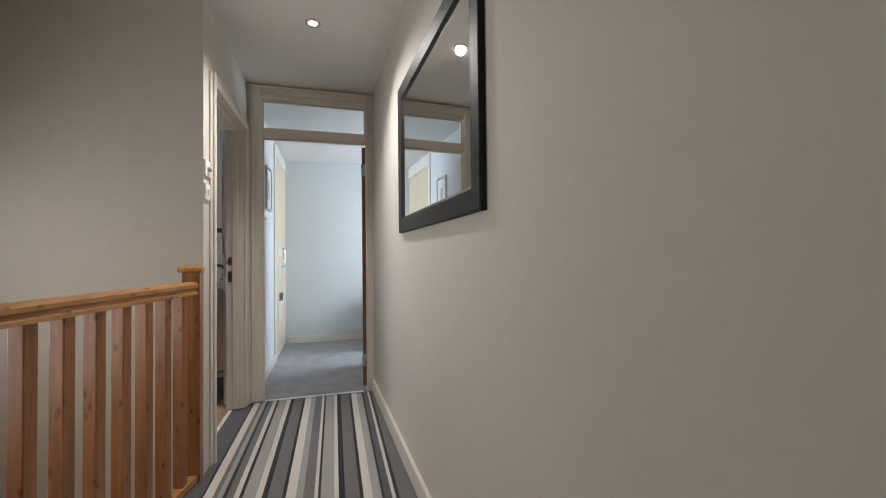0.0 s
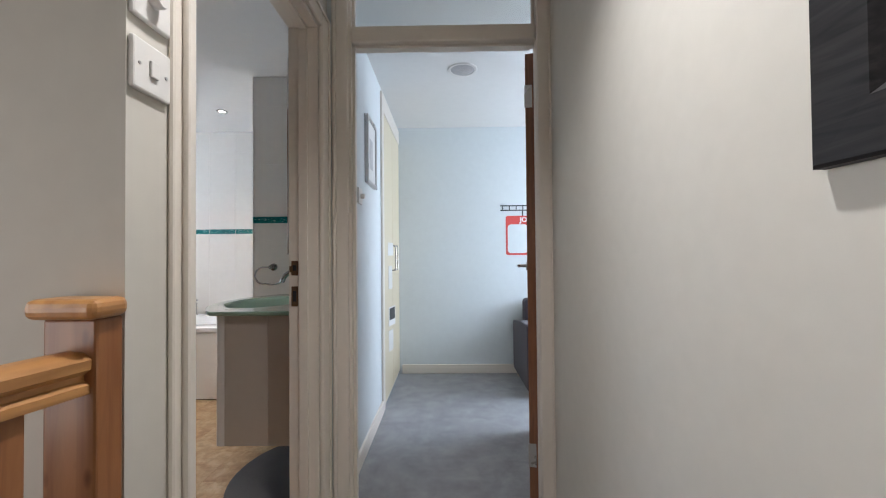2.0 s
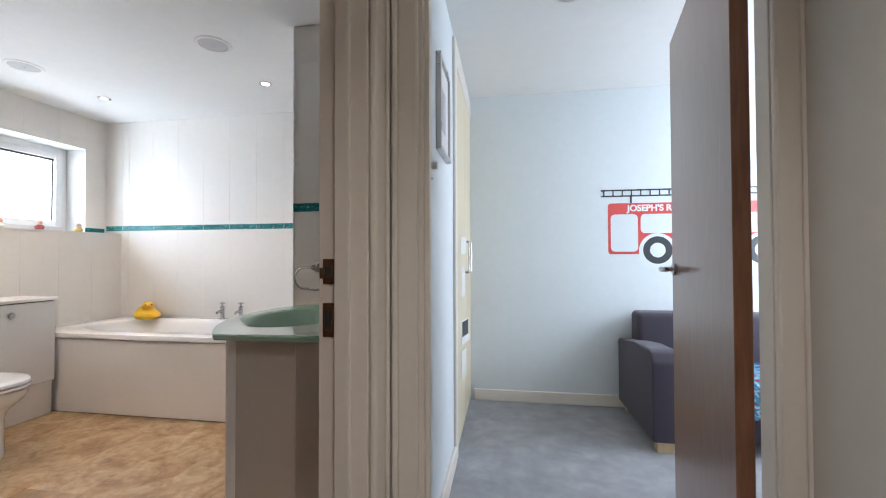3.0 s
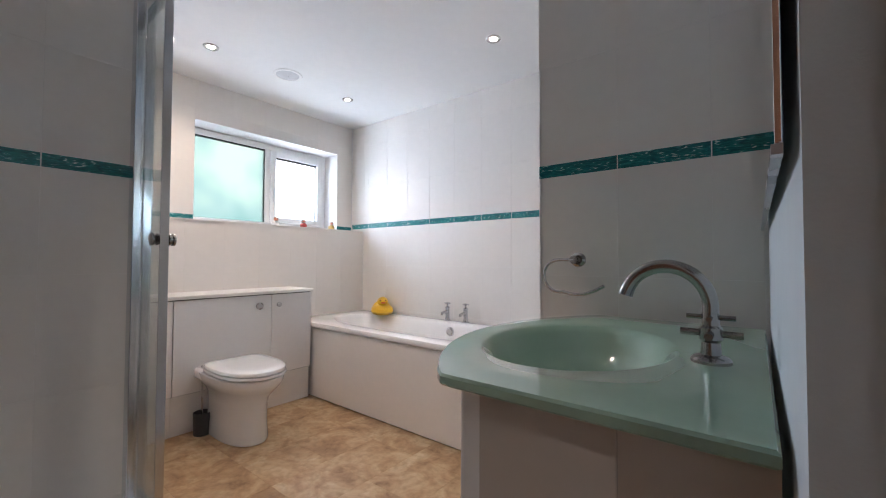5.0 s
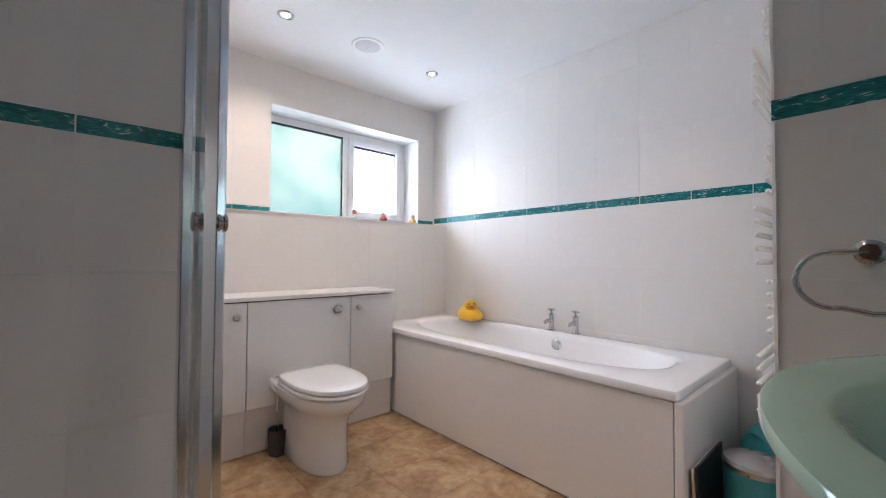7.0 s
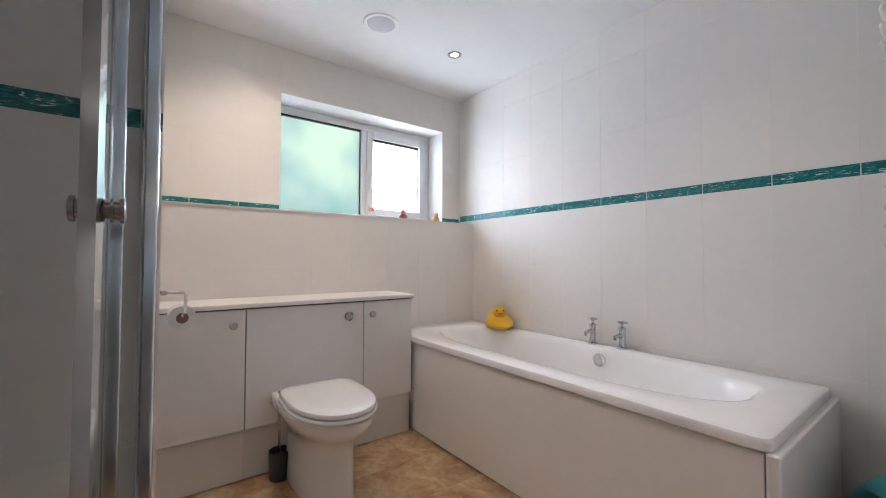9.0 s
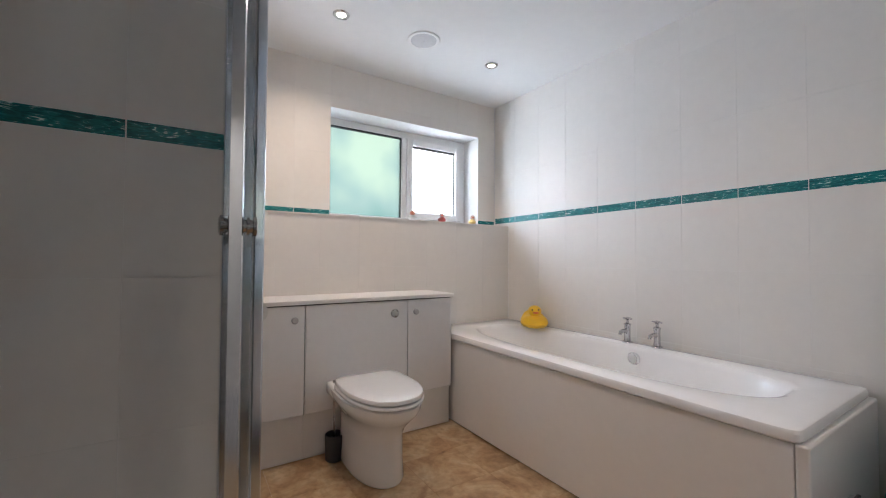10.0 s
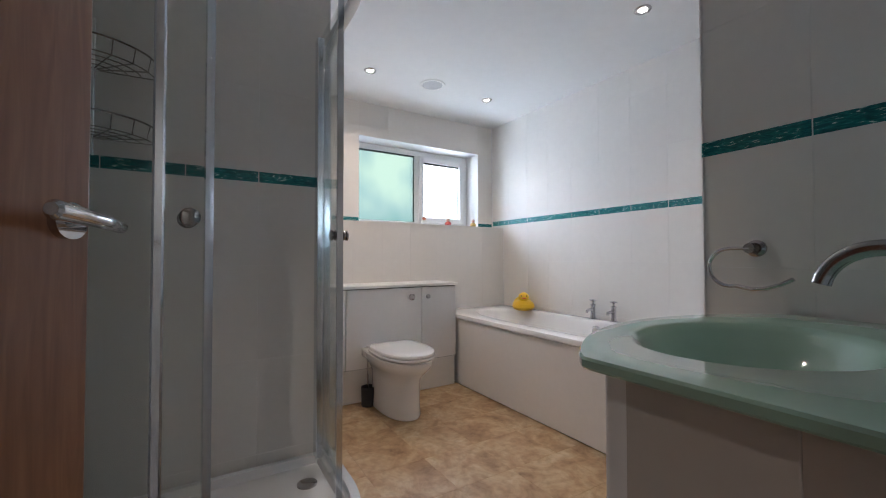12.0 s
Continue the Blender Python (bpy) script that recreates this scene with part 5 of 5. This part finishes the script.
slid_door(ra + [(SHOWER_X + 0.10, SCY + RJ)], arc(SCX, SCY, RJ, 76.6, 79.6, 2), arc(SCX, SCY, RJ, 81.5, 82, 1)[0], (0.0, 1.0))
part("trailing_profile", box(-2.125, -2.08, SCY + RJ - 0.014, SCY + RJ + 0.014, 0.185, SZ1 - 0.045, 0.003), ALU, sh, "chrome trailing door edge")

cd = thing("shower_caddy", (-2.10, 3.10, 1.4), "two-tier chrome wire corner shower caddy", "shower caddy")
for z in (1.42, 1.66):
    bm = bmesh.new()
    cx, cy = SHOWER_X + 0.008, SHOWER_Y + 0.008
    for r in (0.06, 0.10, 0.14, 0.18):
        tube([(x, y, z) for x, y in arc(cx, cy, r, 4, 86, 10)], 0.0022, 6, bm=bm)
    tube([(x, y, z + 0.05) for x, y in arc(cx, cy, 0.19, 3, 87, 10)], 0.0035, 6, bm=bm)
    for a in (4, 25, 45, 65, 86):
        c, s = math.cos(radians(a)), math.sin(radians(a))
        tube([(cx + 0.02 * c, cy + 0.02 * s, z), (cx + 0.18 * c, cy + 0.18 * s, z), (cx + 0.19 * c, cy + 0.19 * s, z + 0.05)], 0.0022, 6, bm=bm)
    part("basket", bm, NICKEL, cd)
part("upright", tube([(SHOWER_X + 0.014, SHOWER_Y + 0.014, 1.36), (SHOWER_X + 0.014, SHOWER_Y + 0.014, 1.84)], 0.004, 8), CHROME, cd)

# ---- vanity and basin ----
VZ = 0.852
va = thing("vanity_unit", (-0.62, 4.28, 0.235), "taupe gloss wall-hung vanity cabinet with pale corner posts", "vanity unit")
part("carcass", box(-0.60, BATH_X1 - 0.001, 3.907, 4.654, 0.235, VZ - 0.16), TAUPE, va)
part("inner_side_panel", box(-0.5745, BATH_X1 - 0.001, 3.8895, 3.906, 0.235, VZ - 0.021), TAUPE, va)
part("side_panel", box(-0.775, -0.575, 3.888, 3.906, 0.235, VZ - 0.022, 0.002), TAUPE, va)
part("side_panel", box(-0.775, -0.575, 4.655, 4.673, 0.235, VZ - 0.022, 0.002), TAUPE, va)
for y in (3.915, 4.646):
    part("corner_post", loft([[(px, py, z) for px, py, _ in oval(-0.790, y, 0, 0.028, 0.028, 3, 20)] for z in (0.235, VZ - 0.022)]), BOARD, va, "pale rounded corner post", smooth=True)
fp = [(-0.80, 3.94)] + [(x, y) for x, y in arc(-0.345, 4.28, 0.585, 180 + 35, 180 - 35, 14)] + [(-0.80, 4.62)]
part("curved_door", sheet(fp, 0.018, 0.24, VZ - 0.03), TAUPE, va, "curved taupe door", smooth=True)
top = thing("washbasin", (-0.70, 4.28, VZ), "sea-green frosted glass worktop with a moulded oval basin", "basin")
chord, sag = 0.424, 0.17
RR = (chord ** 2 + sag ** 2) / (2 * sag)
half = math.degrees(math.asin(chord / RR))
CX0 = -0.83 - sag + RR
edge_line = [(x, y) for x, y in arc(CX0, 4.28, RR, 180 + half, 180 - half, 30)]
n_total = 96
poly = [(BATH_X1 - 0.0015, 3.854), (-0.80, 3.854)] + edge_line + [(-0.80, 4.692), (BATH_X1 - 0.0015, 4.692)]


def resample(line, n):
    pts = [Vector(p) for p in line] + [Vector(line[0])]
    ds = [0]
    for a, b2 in zip(pts, pts[1:]):
        ds.append(ds[-1] + (b2 - a).length)
    out = []
    for i in range(n):
        t = ds[-1] * i / n
        k = max(j for j in range(len(ds)) if ds[j] <= t)
        k = min(k, len(pts) - 2)
        out.append(tuple(pts[k].lerp(pts[k + 1], (t - ds[k]) / max(ds[k + 1] - ds[k], 1e-9))))
    return out


outl = resample(poly, n_total)
BCX, BCY = -0.746, 4.23


def bowl_ring(rx, ry, z):
    out = []
    for x, y in outl:
        a = math.atan2((y - BCY) / 0.27, (x - BCX) / 0.19)
        out.append((BCX + rx * math.cos(a), BCY + ry * math.sin(a), z))
    return out


def grown(k, z):
    return [(x + (BCX - x) * k, y + (BCY - y) * k, z) for x, y in outl]


rings = [bowl_ring(0.185, 0.235, VZ - 0.019), grown(0.012, VZ - 0.019), grown(0.0, VZ - 0.015), grown(0.0, VZ - 0.004), grown(0.010, VZ),
         bowl_ring(0.193, 0.250, VZ), bowl_ring(0.184, 0.240, VZ - 0.003), bowl_ring(0.170, 0.226, VZ - 0.016), bowl_ring(0.148, 0.20, VZ - 0.055), bowl_ring(0.115, 0.15, VZ - 0.10), bowl_ring(0.06, 0.08, VZ - 0.125), bowl_ring(0.022, 0.022, VZ - 0.130)]
part("glass_top", loft(rings, False, True), BASIN, top, smooth=True)
part("waste", lathe([(0.022, -0.129), (0.024, -0.126), (0.012, -0.124)], (BCX, BCY, VZ)), CHROME, top, "chrome waste", smooth=True)

tp = thing("basin_tap", (-0.50, 4.20, VZ), "brushed chrome swan-neck basin tap with cross handles", "tap")
PX, PY = -0.502, 4.205
part("base", lathe([(0.031, 0.0), (0.031, 0.005), (0.027, 0.010), (0.016, 0.014), (0.0145, 0.035), (0.018, 0.040), (0.018, 0.060), (0.0135, 0.064), (0.0135, 0.085)], (PX, PY, VZ), n=24), NECK_STEEL, tp, smooth=True)
cxs, czs, rs = PX - 0.068, VZ + 0.098, 0.068
neck = [(PX, PY, VZ + 0.08)] + [(cxs + rs * math.cos(radians(a)), PY - 0.012 * (a / 160), czs + rs * math.sin(radians(a))) for a in range(0, 171, 10)]
part("spout", tube(neck, 0.0125, 18), NECK_STEEL, tp, smooth=True)
for z, l2, r2 in ((0.050, 0.046, 0.0065), (0.078, 0.036, 0.0045)):
    h = part("cross_handle", tube([(PX - l2, PY, VZ + z), (PX + l2, PY, VZ + z)], r2, 12), NECK_STEEL, tp)
    part("cross_bar", tube([(PX, PY - l2, VZ + z), (PX, PY + l2, VZ + z)], r2, 12), NECK_STEEL, h)

vm = thing("basin_mirror", (BATH_X1 - 0.006, 4.3, 1.12), "wall mirror with a slim steel edge over the basin", "mirror")
part("glass", box(BATH_X1 - 0.006, BATH_X1 - 0.001, 3.75, 4.690, 1.115, 1.95, 0.001), MIRROR, vm)
part("trim", box(BATH_X1 - 0.008, BATH_X1 - 0.001, 3.75, 4.690, 1.107, 1.1148), STEEL, vm)

tr = thing("towel_ring", (-0.90, PIER_Y, 1.03), "chrome open towel ring on the tiled pier", "towel ring")
part("mount", lathe([(0.024, -0.0005), (0.024, -0.010), (0.016, -0.016), (0.012, -0.045), (0.014, -0.055)], (-0.908, PIER_Y, 1.030), "y"), NICKEL, tr, smooth=True)
TYR = PIER_Y - 0.05
ringpts = [(-0.908, 1.030), (-0.962, 1.030)]
for a in range(90, 300, 15):
    ringpts.append((-0.958 + 0.053 * math.cos(radians(a)), 0.976 + 0.054 * math.sin(radians(a))))
ringpts += [(-0.905, 0.916), (-0.875, 0.919), (-0.84, 0.932), (-0.812, 0.948)]
part("ring", tube([(x, TYR, z) for x, z in ringpts], 0.0055, 12), TAP_CHROME, tr, smooth=True)

# towel radiator on the pier
rd = thing("towel_radiator", (PIER_X - 0.11, 5.65, 0.46), "ivory towel radiator with groups of open-ended bars", "radiator")
for y in (5.61, 5.70):
    part("upright", tube([(PIER_X - 0.112, y, 0.46), (PIER_X - 0.112, y, 1.94)], 0.017, 14), RADIATOR, rd, smooth=True)
    for z in (0.73, 1.48):
        part("bracket", tube([(PIER_X - 0.001, y, z), (PIER_X - 0.112, y, z)], 0.009, 10), RADIATOR, rd)
for z0, z1, k, off, y0 in ((1.90, 1.80, 4, 0.104, 5.35), (1.735, 1.557, 5, 0.122, 5.27), (1.42, 1.256, 5, 0.104, 5.35), (1.194, 1.008, 5, 0.122, 5.27), (0.94, 0.767, 5, 0.104, 5.35), (0.69, 0.51, 5, 0.122, 5.27)):
    for i in range(k):
        z, x = z0 + (z1 - z0) * i / (k - 1), PIER_X - off
        part("bar", tube([(x, y0, z), (x, y0 + 0.004, z), (x, y0 + 0.012, z), (x - 0.002, y0 + 0.25, z), (x, 5.788, z), (x, 5.80, z)], [0.004, 0.0075, 0.0098, 0.0098, 0.0098, 0.004], 12), RADIATOR, rd, smooth=True)

# bin, scale and bag by the bath end
bn = thing("pedal_bin", (-1.19, 5.36, 0), "chrome-lidded teal pedal bin", "bin")
QX, QY = -1.203, 5.35
part("body", lathe([(0.088, 0.0), (0.092, 0.01), (0.096, 0.285)], (QX, QY, 0), n=32), TEAL_BAG, bn, "dark teal bin body", smooth=True)
part("lid", lathe([(0.097, 0.285), (0.099, 0.302), (0.092, 0.314), (0.06, 0.326), (0.015, 0.330)], (QX, QY, 0), n=32), STEEL, bn, "domed steel lid", smooth=True)
T = Matrix.Translation((-1.339, 5.152, 0.0)) @ Matrix.Rotation(radians(-2.5), 4, "Y")
sc = thing("bathroom_scale", (-1.34, 5.30, 0), "black glass bathroom scale leaning beside the bath", "scale")
part("platform", box(0.014, 0.024, 0.0, 0.312, 0.0, 0.302, 0.003, turn=T), BLACK, sc)
part("rim", box(0.0, 0.0138, 0.006, 0.306, 0.004, 0.297, 0.004, turn=T), CHROME, sc, "chrome rim")
bg = bmesh.new()
bmesh.ops.create_icosphere(bg, subdivisions=4, radius=0.13, matrix=Matrix.Translation((-1.20, 5.66, 0.18)) @ Matrix.Diagonal((0.9, 1.0, 1.4, 1)))
for v in bg.verts:
    v.co += Vector((1, 1, 1)) * 0.035 * noise.noise(v.co * 9)
    v.co.z = max(v.co.z, 0.0)
tagged(part("wash_bag", bg, TEAL_BAG, smooth=True), "crumpled teal patterned plastic bag on the floor", "bag")

mt = [(BATH_X1 - 0.03, 3.66)] + [(-0.45 + 0.37 * math.cos(radians(a)), 4.08 + 0.42 * math.sin(radians(a))) for a in range(270, 89, -8)] + [(BATH_X1 - 0.03, 4.50)]
MATCLOTH = mat("dark_grey_looped_cotton", (0.10, 0.095, 0.095), 0.95, vary=0.2, scale=20, bump=1.0, bump_scale=300)
tagged(part("bath_mat", slab(mt, 0.0005, 0.014, 0.006), MATCLOTH, smooth=True), "dark grey half-round mat under the vanity", "bath mat")

# ---- outside the windows ----


def garden_glow():
    """Overcast sky and soft out-of-focus greenery, their daylight painted in as glow."""
    m = bpy.data.materials.new("hazy_garden_distance_glow")
    m.use_nodes = True
    nt = m.node_tree
    n, l = nt.nodes, nt.links
    geo, tex = n.new("ShaderNodeNewGeometry"), n.new("ShaderNodeTexNoise")
    tex.inputs["Scale"].default_value, tex.inputs["Detail"].default_value = 0.55, 4
    l.new(geo.outputs["Position"], tex.inputs["Vector"])
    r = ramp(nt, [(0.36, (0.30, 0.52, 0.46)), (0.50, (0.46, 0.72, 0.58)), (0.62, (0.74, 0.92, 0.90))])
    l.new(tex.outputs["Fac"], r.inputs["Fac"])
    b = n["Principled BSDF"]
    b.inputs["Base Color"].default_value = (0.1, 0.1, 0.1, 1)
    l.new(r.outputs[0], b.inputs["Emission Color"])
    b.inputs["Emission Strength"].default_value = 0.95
    return m


structure("backdrop", box(-11.1, -11.0, -6, 22, -6, 12), garden_glow(), "glowing backdrop of hazy garden greenery and sky", "backdrop")

# ---- tiles ----
TILE_MESH = {}


def tile_mesh(w, h, material, thick=0.0025, chamfer=0.0006):
    key = (round(w, 4), round(h, 4), material.name, thick)
    if key not in TILE_MESH:
        c = chamfer
        v = [(0, 0, 0), (w, 0, 0), (w, h, 0), (0, h, 0), (0, 0, thick - c), (w, 0, thick - c), (w, h, thick - c), (0, h, thick - c), (c, c, thick), (w - c, c, thick), (w - c, h - c, thick), (c, h - c, thick)]
        f = [(8, 9, 10, 11), (4, 5, 9, 8), (5, 6, 10, 9), (6, 7, 11, 10), (7, 4, 8, 11), (0, 1, 5, 4), (1, 2, 6, 5), (2, 3, 7, 6), (3, 0, 4, 7)]
        me = bpy.data.meshes.new("tile")
        me.from_pydata(v, [], f)
        me.materials.append(material)
        TILE_MESH[key] = me
    return TILE_MESH[key]


def tiles(parent, u_axis, v_axis, normal, depth, us, vs, joint=0.0012, material=None, bands=True, name="tile", thick=0.0025):
    """Tiles on a wall: us and vs are the joint lines along two axes, depth the wall's plane."""
    ax = {"x": Vector((1, 0, 0)), "y": Vector((0, 1, 0)), "z": Vector((0, 0, 1))}
    u, v, nn = ax[u_axis], ax[v_axis], ax[normal[-1]] * (-1 if normal[0] == "-" else 1)
    flip = u.cross(v).dot(nn) < 0
    par = bpy.data.objects[parent]
    for u0, u1 in zip(us, us[1:]):
        for v0, v1 in zip(vs, vs[1:]):
            band = bands and (abs(v0 - BZ0) < 0.001 or abs(v1 - 1.345) < 0.001)
            m = BAND if band else (material or TILE)
            gap = 0.0034 if band else joint
            w2, h2 = u1 - u0 - gap, v1 - v0 - gap
            me = tile_mesh(w2, h2, m, thick, min(0.0006, thick * 0.4))
            at = u * ((u1 if flip else u0) + (-gap / 2 if flip else gap / 2)) + v * (v0 + gap / 2) + ax[normal[-1]] * depth + nn * 0.0
            rot = Matrix((-u if flip else u, v, nn)).transposed().to_4x4()
            ob = new("border_tile" if band else name, me)
            ob.parent = par
            ob.matrix_parent_inverse = par.matrix_basis.inverted()
            ob.matrix_basis = Matrix.Translation(at) @ rot


BZ0, BZ1 = 1.321, 1.369
ROWS_Z = [0.0, 0.195, 0.585, 0.975, BZ0, BZ1, 1.718, 2.11, H_BATH]
COLS = [LEDGE_X, -3.315, -3.063, -2.811, -2.559, -2.306, -2.052, -1.797, -1.544, -1.292, PIER_X]
tiles("wall_bath_north", "x", "z", "-y", BATH_Y1 + 0.008, COLS, ROWS_Z, joint=0.0010, thick=0.0012)
tiles("wall_bath_north", "x", "z", "-y", BATH_Y1 + 0.008, [BATH_X0, LEDGE_X], [LEDGE_Z] + ROWS_Z[4:], joint=0.0009, thick=0.0010)
tiles("wall_bath_pier", "x", "z", "-y", PIER_Y + 0.008, [PIER_X, -0.785, -0.533, BATH_X1], ROWS_Z, joint=0.0009, thick=0.0010)
tiles("wall_bath_pier", "y", "z", "-x", PIER_X + 0.008, [PIER_Y, 4.96, 5.212, 5.464, 5.716, BATH_Y1], ROWS_Z, joint=0.0009, thick=0.0010)
tiles("wall_shower_side", "y", "z", "x", SHOWER_X - 0.008, [SHOWER_Y, 3.05, 3.303, 3.561, 3.815, 3.858], ROWS_Z, joint=0.0009, thick=0.0010)
tiles("wall_shower_back", "x", "z", "y", SHOWER_Y - 0.008, [SHOWER_X, -1.97, -1.72, -1.47, -1.27], ROWS_Z, joint=0.0009, thick=0.0010)
tiles("wall_shower_side", "x", "z", "y", 3.852, [BATH_X0, LEDGE_X, -3.14, -2.89, -2.64, -2.39, SHOWER_X - 0.001], ROWS_Z, joint=0.0009, thick=0.0010)
tiles("wall_bath_ledge", "y", "z", "x", LEDGE_X - 0.008, [3.86, 4.11, 4.36, 4.61, 4.86, 5.11, 5.36, 5.61, BATH_Y1], [0.0, 0.195, 0.585, 0.975, LEDGE_Z], joint=0.0009, thick=0.0010)
tiles("wall_bath_ledge", "y", "x", "z", LEDGE_Z - 0.008, [3.86, 4.11, 4.36, 4.61, 4.86, 5.11, 5.36, 5.61, BATH_Y1], [BATH_X0, LEDGE_X], bands=False, joint=0.0009, thick=0.0010)
UP = [LEDGE_Z, 1.345] + ROWS_Z[6:]
tiles("wall_bath_window", "y", "z", "x", BATH_X0 - 0.008, [3.86, 4.008, 4.245, WY0], UP, joint=0.0009, thick=0.0010)
tiles("wall_bath_window", "y", "z", "x", BATH_X0 - 0.008, [WY1, BATH_Y1], UP, joint=0.0009, thick=0.0010)
tiles("wall_bath_window", "y", "z", "x", BATH_X0 - 0.008, [WY0, 4.735, 4.985, 5.235, 5.485, WY1], [WZ1, 2.11, H_BATH], bands=False, joint=0.0009, thick=0.0010)
xs = [-3.40 + 0.305 * i for i in range(11)]
xs[-1] = -0.35
ys = [2.80 + 0.305 * i for i in range(11)]
tiles("floor_bathroom", "x", "y", "z", -0.004, xs, ys, joint=0.0009, material=STONE, bands=False, name="floor_tile")
